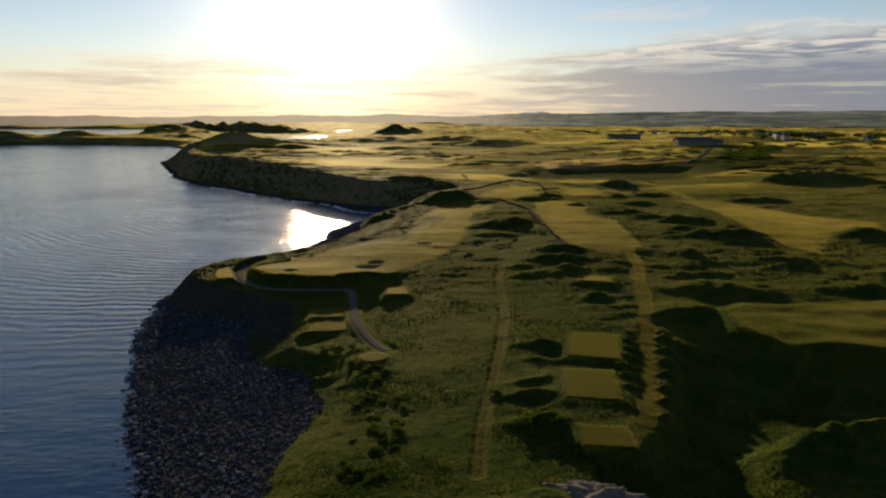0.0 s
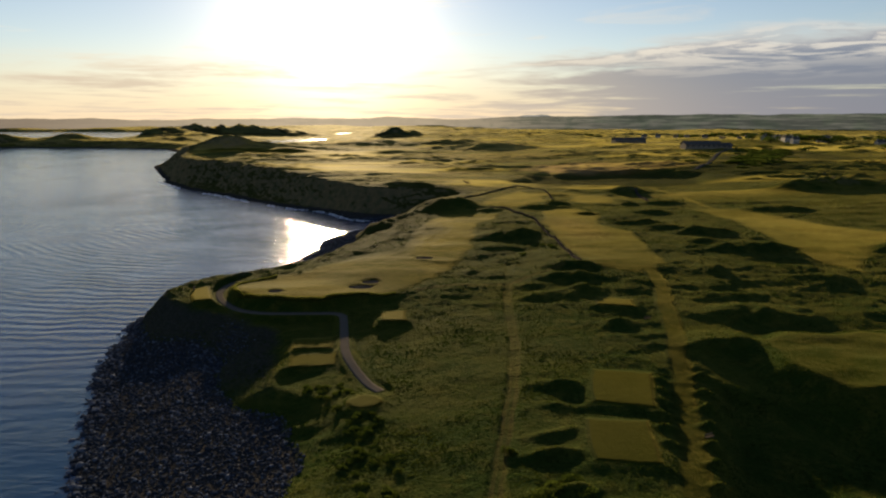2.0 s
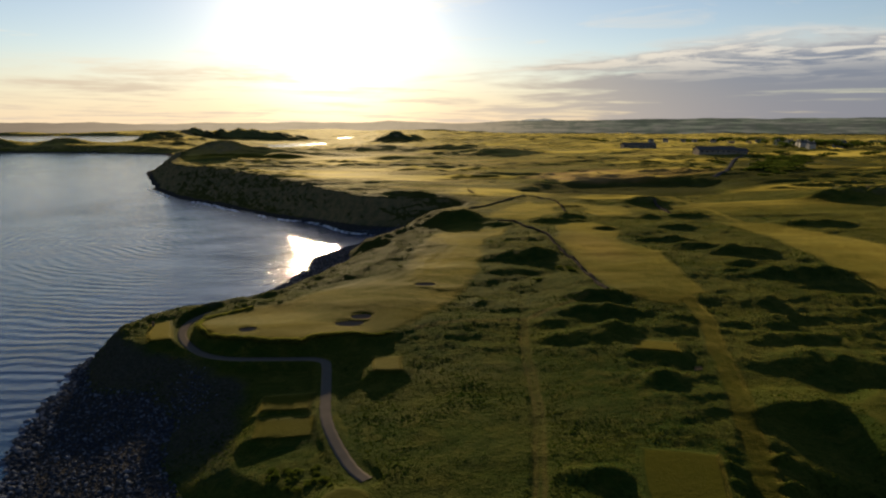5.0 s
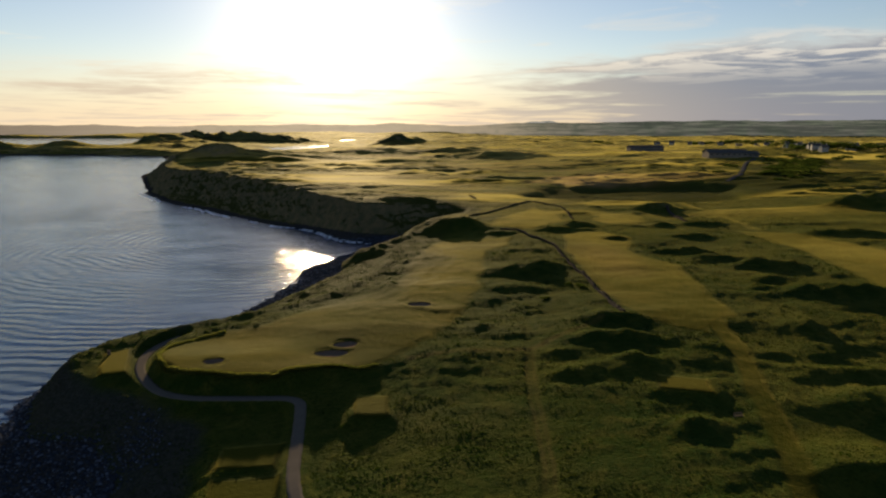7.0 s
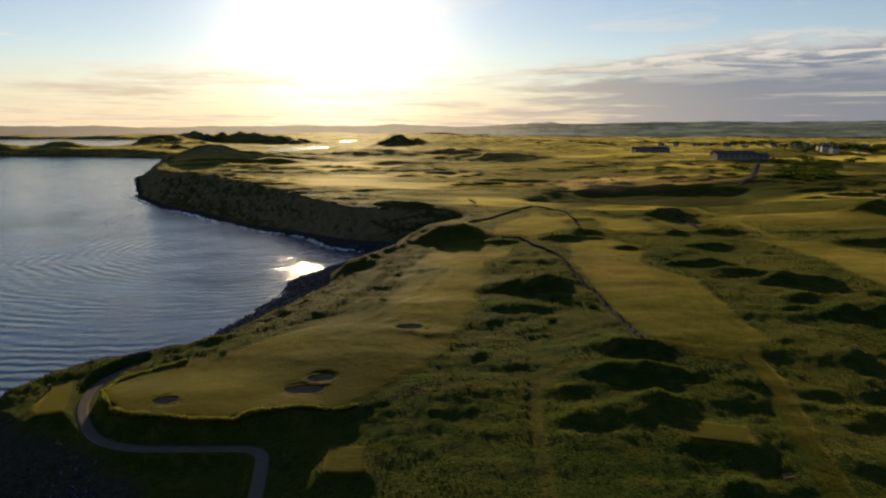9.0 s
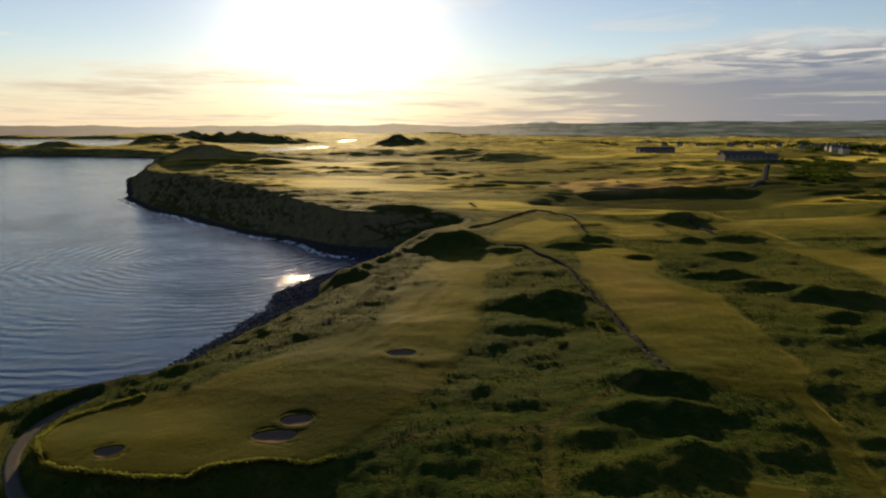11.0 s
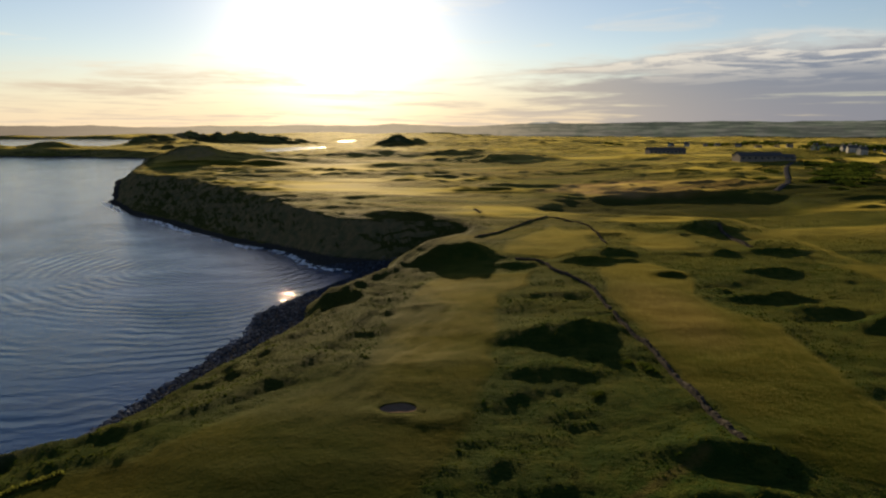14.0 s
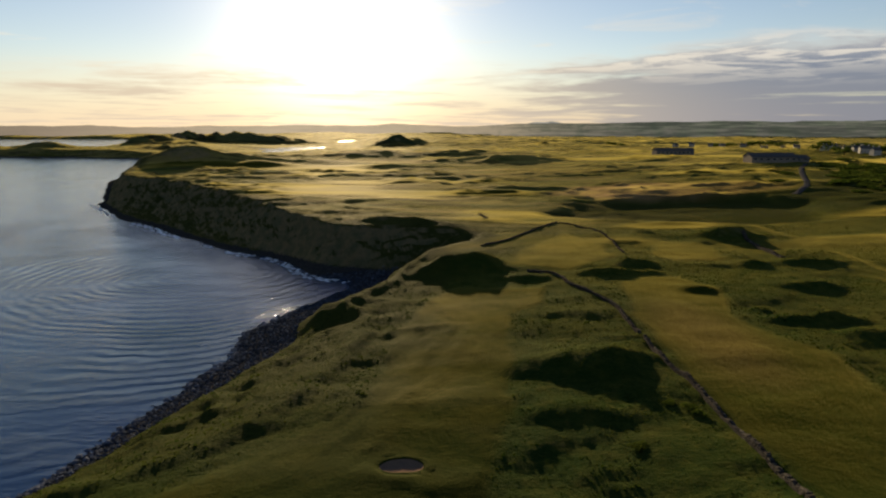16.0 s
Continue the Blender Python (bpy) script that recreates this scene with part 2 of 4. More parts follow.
HILLS = [(-70, 1594, 60, 60, 22), (-795, 1990, 130, 90, 26), (-870, 2390, 90, 70, 24), (-740, 2450, 130, 70, 27), (-600, 2500, 120, 70, 22), (-470, 2530, 110, 60, 10), (-252, 795, 30, 18, 11), (-203, 795, 34, 15, 8.5), (-160, 770, 26, 10, 3.5), (-225, 735, 26, 10, 2.5), (-120, 800, 60, 20, 2), (-60, 880, 50, 30, 5), (-20, 760, 50, 16, 3.5), (60, 900, 70, 28, 6),
         (-880, 1640, 70, 34, 12), (-1040, 1620, 60, 30, 14), (-1250, 1630, 110, 28, 12), (-1450, 1640, 110, 28, 12), (-1700, 1650, 120, 28, 11), (-620, 1640, 60, 40, 9), (-60, 900, 50, 25, 4), (80, 820, 60, 25, 5)]
GREEN = [(-59, 220), (-58.5, 211), (-55, 204.5), (-51, 201), (-47, 199.6), (-42, 198.7), (-37, 198), (-30, 197.6), (-27.5, 200), (-23, 201.5), (-18, 202.5), (-12, 202), (-7, 207), (-1, 215), (-2, 228), (-16, 236), (-36, 234), (-50, 230)]
TEES = [((31, 99.5), 9, 8, -6, 8.0), ((33.5, 120), 11, 15, -8, 8.7), ((39.5, 140), 12, 17, -14, 9.5), ((53, 190.5), 10, 7, -16, 12.4),
        ((-8.6, 187.5), 6.4, 9, 0, 9.9), ((-26.5, 163), 11, 8, 4, 6.8), ((-28, 173), 10, 8, 4, 7.4), ((-12.2, 139), 6.6, 6.6, 0, 7.4), ((-69.2, 212.2), 5.6, 16, 22, 9.7)]
WALKWAY = [(74, 224), (72, 208), (67, 190), (62, 171), (55, 148), (49, 131), (45, 118), (40, 105)]
HOLLOW = [(61, 141), (52, 119), (48.5, 108), (42, 99), (37, 93.5), (29, 91.5), (28, 80), (52, 78), (54, 97), (61, 102.5), (72, 106), (95, 108), (150, 108), (150, 117), (84, 122), (74, 132)]
PLATEAU = [(77, 154), (76, 146), (78, 139), (84, 133), (100, 129), (150, 126), (150, 168), (100, 165), (88, 166), (80, 162)]
TRACK = [(30, 240), (26, 214), (24, 200), (22.5, 184), (21.5, 166), (18.5, 146), (15, 128), (11, 110), (8, 90)]
CROSS_TRACK = [(-2, 208), (8, 211), (26, 213), (38, 223), (46, 228)]
CART_PATH = [(-62, 232), (-64.6, 225), (-65, 218), (-63, 210.5), (-59, 203.6), (-53, 196.8), (-46, 193.7), (-38, 193.2), (-30, 193.1), (-26, 192.9), (-23.4, 191.2),
             (-22.4, 188), (-21, 178), (-19.2, 166), (-16.5, 157.5), (-12.5, 149), (-9.5, 145)]
WALL_LINE = [(45, 356), (45.5, 349), (48.5, 339), (52.5, 325), (52.5, 311), (52, 292), (52, 282), (53, 273), (53, 256), (52.7, 240), (52.5, 229)]
FAIRWAY_WEST = [(-50, 222), (-45, 203), (-12, 203), (3, 222), (12, 245), (18, 268), (20, 289), (24, 320), (35, 330), (38, 346), (10, 351), (2, 338), (-4, 316), (-6, 290), (-9, 268), (-33, 243)]
FAIRWAY_EAST = [(58, 225), (69, 217), (81, 229), (85, 263), (88, 283), (83, 298), (81, 315), (89, 342), (79, 356), (62, 350), (56, 320), (54, 274), (54, 240)]
FAIRWAY_NORTH = [(38, 399), (62, 434), (71, 405), (70, 386), (50, 367), (31, 377)]
FAIRWAY_TURN = [(84, 392), (96, 414), (113, 412), (110, 380), (88, 377)]
FAIRWAY_FAR = [(141, 356), (147, 318), (135, 236), (143, 219), (168, 250), (202, 268), (178, 304), (163, 346)]
SHADED_HOLLOW = [(68, 488), (90, 525), (151, 535), (192, 528), (211, 510), (195, 464), (162, 459), (125, 467), (94, 474)]
THICKET = [(205, 530), (240, 548), (300, 655), (400, 712), (420, 620), (300, 520), (240, 480), (212, 470)]
LANE = [(140, 500), (150, 462), (157, 405), (152, 360), (153, 333)]
BUNKERS = [(-17.3, 216.2, 2.9, 2.2, 12.1), (-19.8, 210.9, 3.6, 2.4, 12.0), (-44.6, 205.4, 2.2, 1.8, 12.0), (-0.4, 247.3, 3.1, 2.2, 12.8)]
TEES_MOUNDS = [(47.5, 144), (46.5, 139), (45.4, 134.5), (43.4, 129), (42.2, 124.5), (41, 119)], [(58.5, 146), (56, 139), (53.6, 132), (51.6, 126), (49.6, 119.5), (47.2, 113), (45.4, 107)]


def bumps(rows, x, y, loose=0.0):
    total = 0 * x
    if loose:
        x, y = x + loose * fractal(x, y, 15, 3, 90), y + 0.6 * loose * fractal(x, y, 15, 3, 91)
    for cx, cy, rx, ry, h in rows:
        d = ((x - cx) / rx) ** 2 + ((y - cy) / ry) ** 2
        total = total + h * np.exp(-d ** 1.15)
    return total


def mown(x, y):
    """0 in the rough, 1 on tee, fairway and green."""
    near = (np.abs(x) < 215) & (y > 60) & (y < 510)
    out = 0 * x
    if near.any():
        a, b = x[near], y[near]
        wx, wy = a + 2.5 * fractal(a, b, 14, 2, 40), b + 2.5 * fractal(a, b, 14, 2, 41)
        m = 0.72 * np.maximum(step(-1.5, 1.5, signed(FAIRWAY_WEST, wx, wy)), step(-1.5, 1.5, signed(FAIRWAY_EAST, wx, wy)))
        for outline in (FAIRWAY_NORTH, FAIRWAY_TURN, FAIRWAY_FAR):
            m = np.maximum(m, 0.72 * step(-2.5, 2.5, signed(outline, wx, wy)))
        m = np.maximum(m, 0.8 * step(-2.0, 1.4, signed(GREEN, a + 0.6 * (wx - a), b + 0.6 * (wy - b))))
        m = np.maximum(m, 0.62 * step(3.0, 1.6, from_line(WALKWAY, a + 0.3 * (wx - a), b)))
        m = np.maximum(m, 0.55 * step(2.2, 1.0, from_line(LANE, a, b)))
        m = np.maximum(m, 0.35 * step(-2, 2, signed(PLATEAU, wx, wy)))
        for tee in TEES:
            # the cliff tee gets a brighter tone in place of its tilt to the sun
            m = np.maximum(m, (1.0 if tee[4] == 9.7 else 0.88) * step(-0.7, 0.7, tee_inside(tee, a + 0.35 * (wx - a), b + 0.35 * (wy - b))))
        out[near] = m
    far = (y >= 380) & (y < 2600)
    if far.any():
        a, b = x[far], y[far]
        bands = fractal(a / 3.2, b, 60, 3, 60)
        out[far] = np.maximum(out[far], step(0.05, 0.22, bands) * step(380, 430, b))
    return out


def tee_inside(tee, x, y):
    (cx, cy), w, d, turn, _ = tee
    c, s = math.cos(radians(turn)), math.sin(radians(turn))
    u, v = (x - cx) * c + (y - cy) * s, -(x - cx) * s + (y - cy) * c
    if w == d:
        return w / 2 - np.hypot(u, v)
    return np.minimum(w / 2 - np.abs(u), d / 2 - np.abs(v))


def height(x, y):
    """The ground's height in metres above the sea."""
    x, y = np.asarray(x, float), np.asarray(y, float)
    near = step(1500, 900, np.hypot(x, y))
    wob = 1.0 + 4 * step(500, 1500, np.hypot(x, y))
    wx, wy = x + 2.2 * wob * fractal(x, y, 16 * wob, 3, 3), y + 2.2 * wob * fractal(x, y, 16 * wob, 3, 5)
    shore, foot, brink = signed(SHORE, wx, wy), signed(FOOT, wx, wy), signed(BRINK, wx, wy)
    far = np.hypot(x, y)
    land = lie(x, y)
    land = land + step(1500, 3200, far) * (10 * fractal(x, y, 500, 3, 11) - 8) + step(2600, 4600, far) * step(400, -400, x) * (10 + 20 * fractal(x / 2.2, y, 700, 4, 12)) - step(2000, 2900, far) * step(-100, 500, x) * 14
    land = land - 30 * np.exp(-((x - 1250) / 380) ** 2 - ((y - 1750) / 480) ** 2)
    land = land - (9 + 8 * step(2400, 2100, y)) * np.exp(-((x + 395) / 165) ** 2) * step(1150, 1500, y) * step(3600, 3200, y)
    inland = step(1150, 1700, far) * step(-150, 250, x)
    land = land + inland * (26 * np.maximum(0.32 - np.abs(fractal(x / 2.6, y, 230, 3, 14)), 0) + 9 * np.maximum(0.3 - np.abs(fractal(x / 3.0, y, 80, 2, 15)), 0))
    land = land - 3.6 * step(-12, 9, signed(SHADED_HOLLOW, x + 5 * fractal(x, y, 22, 2, 44), y + 5 * fractal(x, y, 22, 2, 45)))
    rough = 1 - mown(x, y)
    # rough links ground: long low dunes, hummocks and tussocks
    dune = 0.6 * fractal(x / 1.5, y, 34, 2, 21) * (0.45 + 0.55 * rough) + 0.62 * fractal(x / 2.0, y, 9, 3, 22) * (0.06 + 0.94 * rough) * step(700, 300, far)
    ridge = np.maximum(0.30 - np.abs(fractal(x / 2.4, y, 30, 3, 23)), 0) * 3.0
    ridge = ridge + step(330, 520, far) * np.maximum(0.26 - np.abs(fractal(x / 4.0, y, 17, 2, 27)), 0) * 2.6
    dune = dune + (0.62 + 1.2 * step(330, 700, far)) * ridge * (0.16 + 0.84 * np.maximum(rough, step(380, 520, far))) * step(-0.3, 0.2, fractal(x, y, 120, 2, 24))
    dune = dune + (0.26 * fractal(x / 1.5, y, 4.2, 2, 28) + 0.24 * fractal(x, y, 1.9, 2, 30)) * rough * step(420, 300, far)
    dune = dune + 0.42 * fractal(x / 1.8, y, 20, 2, 29) * step(200, 235, y) * step(430, 380, y)
    fold = step(34, 22, brink) * step(0.5, 5, brink) * step(232, 255, y) * step(410, 385, y)
    land = land + fold * (0.45 * fractal((0.43 * x + 0.9 * y) / 4.0, brink, 5, 3, 43) - 0.9 * step(24, 2, brink))
    calm = step(60, 75, y) * step(206, 180, y) * step(60, 30, x)
    calm = np.maximum(calm, 1.4 * step(58, 66, x) * step(185, 170, y) * step(60, 80, y) * step(220, 160, x))
    land = land + dune * (1 - 0.65 * calm)
    dunes = bumps(DUNES_SOUTH + DUNES_MID + DUNES_NORTH, x, y, 4.6) * (1.0 + 0.75 * fractal(x / 1.6, y, 10, 3, 25))
    land = land + dunes + bumps(HILLS, x, y) * (1 + 0.6 * fractal(x, y, 60, 3, 26))
    for row, high in zip(TEES_MOUNDS, (1.1, 1.6)):
        land = land + bumps([(a, b, 2.0, 0.9, high) for a, b in row], x, y)
    local = (np.abs(x) < 175) & (y > 60) & (y < 420)
    if local.any():
        a, b, z = x[local], y[local], land[local]
        g = signed(GREEN, a + 0.8 * fractal(a, b, 5, 2, 31), b + 0.8 * fractal(a, b, 5, 2, 32))
        raised = 12.1 - 0.5 * step(-24, -9, a) * step(222, 206, b) - 0.022 * (b - 205) + 0.35 * fractal(a, b, 14, 2, 33)
        raised = raised + (z - raised) * step(208, 230, b)
        z = z + (raised - z) * step(-4.4, 0.5, g)
        z = z + (2.4 + 0.6 * fractal(a, b, 12, 3, 42) + 2.6 * step(118, 138, b) - z) * step(-3.5, 3, signed(HOLLOW, a, b))
        p = signed(PLATEAU, a + 1.5 * fractal(a, b, 18, 2, 34), b + 1.5 * fractal(a, b, 18, 2, 36))
        z = z + (11.3 + 0.012 * (a - 66) + 1.3 * fractal(a / 1.6, b, 14, 2, 39) - z) * step(-6, 2, p)
        for tee in TEES:
            e = tee_inside(tee, a + 0.9 * fractal(a, b, 6, 2, 46), b + 0.9 * fractal(a, b, 6, 2, 47))
            z = z + (tee[4] - z) * step(-3.4, 0.6, e)
        # the levelled bed of the cart path and the worn track
        bed = from_line(CART_PATH, a, b)
        flat = 7.6 + 1.2 * step(178, 192, b)
        flat = flat - 0.9 * step(165, 145, b)
        z = z + (flat - z) * step(3.2, 1.7, bed)
        z = z - 0.25 * step(2.0, 0.8, from_line(TRACK, a, b))
        for cx, cy, rx, ry, top in BUNKERS if LEVELLED else ():
            d = np.sqrt(((a - cx) / rx) ** 2 + ((b - cy) / ry) ** 2)
            z = z + (top - z) * step(1.6, 1.15, d) - 1.2 * step(1.1, 0.9, d)
        land[local] = z
    # beach or rocks up to the foot, then the bank or cliff up to the brink
    first = np.where(far < 450, 2.6, 1.4)
    beach = first * np.clip(shore, 0, None) / (np.clip(shore, 0, None) + np.clip(-foot, 0, None) + 1e-6)
    s = np.clip(foot, 0, None) / (np.clip(foot, 0, None) + np.clip(-brink, 0, None) + 1e-6)
    s = s + 0.20 * fractal(x, y, 8, 4, 35) * np.sin(np.pi * np.clip(s, 0, 1))
    shape = np.clip(s, 0, 1) ** np.where(far < 440, 0.85, 1.05)
    z = np.where(brink > 0, land, first + (land - first) * shape)
    z = np.where(foot < 0, beach, z)
    z = np.where(shore < 0, np.maximum(shore * 0.25, -6.0), z)
    # still water behind the spit and in the hollows inland
    hollow = signed(LAGOON, x + 120 * fractal(x, y, 300, 3, 37), y + 50 * fractal(x, y, 300, 3, 38))
    pools = [(-425, 2060, 105, 75), (-378, 3145, 45, 200), (1330, 1800, 270, 130)]
    for cx, cy, rx, ry in pools:
        hollow = np.maximum(hollow, 60 * (1 - np.hypot((x - cx) / rx, (y - cy) / ry)))
    z = np.where(hollow > -90, np.minimum(z, np.maximum(-hollow * 0.25, -4)), z)
    return z


LEVELLED = []
BUNKERS = [(x, y, rx, ry, float(height(np.array([x]), np.array([y]))[0])) for x, y, rx, ry, _ in BUNKERS]
LEVELLED.append(True)


def grid_mesh(name, verts, faces):
    mesh = bpy.data.meshes.new(name)
    verts, faces = np.asarray(verts, np.float32), np.asarray(faces, np.int32)
    mesh.vertices.add(len(verts))
    mesh.vertices.foreach_set("co", verts.ravel())
    mesh.loops.add(faces.size)
    mesh.loops.foreach_set("vertex_index", faces.ravel())
    mesh.polygons.add(len(faces))
    mesh.polygons.foreach_set("loop_start", np.arange(0, faces.size, faces.shape[1], dtype=np.int32))
    mesh.update(calc_edges=True)
    return mesh


# ---- materials ----
def material(name):
    m = bpy.data.materials.new(name)
    m.use_nodes = True
    return m, Nodes(m.node_tree)


def finish(n, colour, rough=0.9, bump=None, bump_strength=0.5, distance=0.1, spec=0.0, **more):
    values = {"Base Color": colour, "Roughness": rough, "Specular IOR Level": spec}
    if bump is not None:
        values["Normal"] = n.add("ShaderNodeBump", {"Height": bump, "Strength": bump_strength, "Distance": distance}).outputs[0]
    values.update({k.replace("_", " "): v for k, v in more.items()})
    b = n.add("ShaderNodeBsdfPrincipled", values)
    n.add("ShaderNodeOutputMaterial", {"Surface": b.outputs[0]})
    return b


def where(n):
    return n.add("ShaderNodeNewGeometry").outputs["Position"]


NAP = 0.30          # strength of the light in fine blades at a flat angle
SHINE = 0.003          # backlit blades glint towards the sun


def make_ground():
    m, n = material("links_turf")
    p = where(n)
    zones = n.add("ShaderNodeSeparateColor", {0: n.add("ShaderNodeAttribute", attribute_name="zones").outputs["Color"]}).outputs
    big, mid, fine = n.noise(p, 0.035, 5), n.noise(p, 0.22, 5, 0.65), n.noise(p, 1.6, 5, 0.7)
    rough = n.mix(n.ramp(big, 0.35, 0.65), (0.013, 0.033, 0.006, 1), (0.030, 0.042, 0.007, 1))
    rough = n.mix(n.ramp(mid, 0.45, 0.7), rough, (0.050, 0.054, 0.010, 1))
    rough = n.mix(n.ramp(fine, 0.46, 0.70), rough, (0.012, 0.022, 0.004, 1))
    lawn = n.mix(n.ramp(big, 0.4, 0.62), (0.011, 0.019, 0.002, 1), (0.023, 0.023, 0.003, 1))
    lawn = n.mix(n.ramp(mid, 0.45, 0.75, 0.0, 0.8), lawn, (0.011, 0.018, 0.002, 1))
    # inland the turf lies in long strips: straw, green and heather-brown
    east, away, _ = n.add("ShaderNodeSeparateXYZ", {0: p}).outputs
    inland = n.ramp(n.math("SUBTRACT", away, n.math("MULTIPLY", n.math("MAXIMUM", n.math("SUBTRACT", east, 70.0), 0.0), 1.5)), 345.0, 540.0)
    strips = n.add("ShaderNodeMapping", {"Vector": p, "Scale": (0.22, 1.0, 1.0), "Rotation": (0, 0, radians(-4))}).outputs[0]
    one, two = n.noise(strips, 0.030, 5, 0.6), n.noise(strips, 0.055, 4, 0.6)
    straw = n.mix(n.ramp(one, 0.42, 0.60), (0.036, 0.052, 0.014, 1), (0.190, 0.145, 0.045, 1))
    straw = n.mix(n.ramp(two, 0.50, 0.58), straw, (0.044, 0.040, 0.018, 1))
    rough = n.mix(n.math("MULTIPLY", inland, 0.8), rough, straw)
    lawn = n.mix(n.math("MULTIPLY", inland, 0.85), lawn, n.mix(n.ramp(one, 0.4, 0.6), (0.070, 0.082, 0.018, 1), (0.240, 0.185, 0.050, 1)))
    lawn = n.mix(n.ramp(zones[0], 0.78, 0.9), lawn, (0.038, 0.040, 0.005, 1))
    # farmland beyond the links: hedged fields and woods
    country = n.ramp(n.math("ADD", away, n.math("MULTIPLY", east, 0.35)), 1150.0, 1500.0)
    fields = n.add("ShaderNodeTexVoronoi", {"Vector": strips, "Scale": 0.011, "Randomness": 0.9}, feature="F1")
    shade = n.add("ShaderNodeSeparateColor", {0: fields.outputs["Color"]}).outputs[0]
    hedge = n.add("ShaderNodeTexVoronoi", {"Vector": strips, "Scale": 0.011, "Randomness": 0.9}, feature="DISTANCE_TO_EDGE").outputs["Distance"]
    farm = n.mix(shade, (0.022, 0.036, 0.014, 1), (0.075, 0.080, 0.030, 1))
    farm = n.mix(n.ramp(hedge, 0.10, 0.04), farm, (0.012, 0.018, 0.009, 1))
    rough = n.mix(country, rough, farm)
    lawn = n.mix(country, lawn, farm)
    # a darker green belt of rough between y 185 and 370
    darker = n.math("MULTIPLY", n.math("MULTIPLY", n.ramp(away, 185.0, 230.0), n.ramp(away, 370.0, 310.0)), n.ramp(mid, 0.30, 0.62, 0.75, 0.35))
    rough = n.mix(darker, rough, (0.008, 0.022, 0.005, 1))
    colour = n.mix(zones[0], rough, lawn)
    dry = n.mix(n.ramp(mid, 0.35, 0.7), (0.125, 0.074, 0.030, 1), (0.085, 0.060, 0.018, 1))
    dry = n.mix(inland, dry, (0.260, 0.150, 0.080, 1))
    colour = n.mix(n.math("MULTIPLY", zones[1], n.ramp(mid, 0.25, 0.6, 0.55, 1.0)), colour, dry)
    stone = n.mix(n.ramp(fine, 0.35, 0.7), (0.020, 0.020, 0.020, 1), (0.058, 0.054, 0.048, 1))
    colour = n.mix(zones[2], colour, stone)
    bank = n.add("ShaderNodeAttribute", attribute_name="bank").outputs["Fac"]
    # coarse growth; its dark also stands in for shade in the far hollow
    coarse = n.mix(n.ramp(fine, 0.4, 0.7), (0.036, 0.040, 0.010, 1), (0.012, 0.021, 0.005, 1))
    colour = n.mix(n.math("MULTIPLY", bank, n.ramp(mid, 0.3, 0.6, 0.7, 1.0)), colour, coarse)
    slope = n.add("ShaderNodeSeparateXYZ", {0: n.add("ShaderNodeNewGeometry").outputs["True Normal"]}).outputs[2]
    bare = n.ramp(n.math("ADD", slope, n.math("MULTIPLY", mid, 0.25)), 1.00, 0.86)
    earth = n.mix(n.ramp(mid, 0.35, 0.65), (0.19, 0.140, 0.080, 1), (0.10, 0.095, 0.055, 1))
    colour = n.mix(n.math("MULTIPLY", bare, n.ramp(away, 400.0, 440.0, 0.0, 0.6)), colour, earth)
    relief = n.math("ADD", n.math("MULTIPLY", mid, 0.6), n.math("ADD", n.math("MULTIPLY", fine, 0.45), n.math("MULTIPLY", n.noise(p, 0.65, 4, 0.7), 0.6)))
    relief = n.math("MULTIPLY", relief, n.math("SUBTRACT", 1.0, n.math("MULTIPLY", zones[0], 0.92)))
    gloss = n.ramp(n.noise(strips, 0.045, 5, 0.65), 0.36, 0.62, 0.35, 1.0)
    gloss = n.math("MULTIPLY", gloss, n.ramp(zones[2], 1.0, 0.0, 0.0, SHINE))
    b = finish(n, colour, 0.8, relief, 0.9, 1.0)
    n.tree.links.new(gloss, b.inputs["Specular IOR Level"])
    b.inputs["Specular Tint"].default_value = (1.0, 0.84, 0.30, 1)
    # fine blades and seed heads light up at a flat angle
    lie_of_blades = n.math("MULTIPLY_ADD", inland, n.math("SUBTRACT", n.ramp(n.noise(strips, 0.05, 5, 0.65), 0.38, 0.62, 0.4, 1.0), n.ramp(big, 0.38, 0.62, 0.62, 0.88)), n.ramp(big, 0.38, 0.62, 0.62, 0.88))
    nap = n.math("MULTIPLY", lie_of_blades, n.ramp(zones[2], 1.0, 0.0, 0.0, NAP))
    nap = n.math("MULTIPLY", nap, n.math("MULTIPLY_ADD", n.math("MAXIMUM", zones[0], inland), 0.45, 0.55))
    nap = n.math("MULTIPLY", nap, n.math("MULTIPLY_ADD", bank, -0.85, 1.0))
    n.tree.links.new(nap, b.inputs["Sheen Weight"])
    b.inputs["Sheen Roughness"].default_value = 0.28
    b.inputs["Sheen Tint"].default_value = (0.74, 0.62, 0.14, 1)
    return m


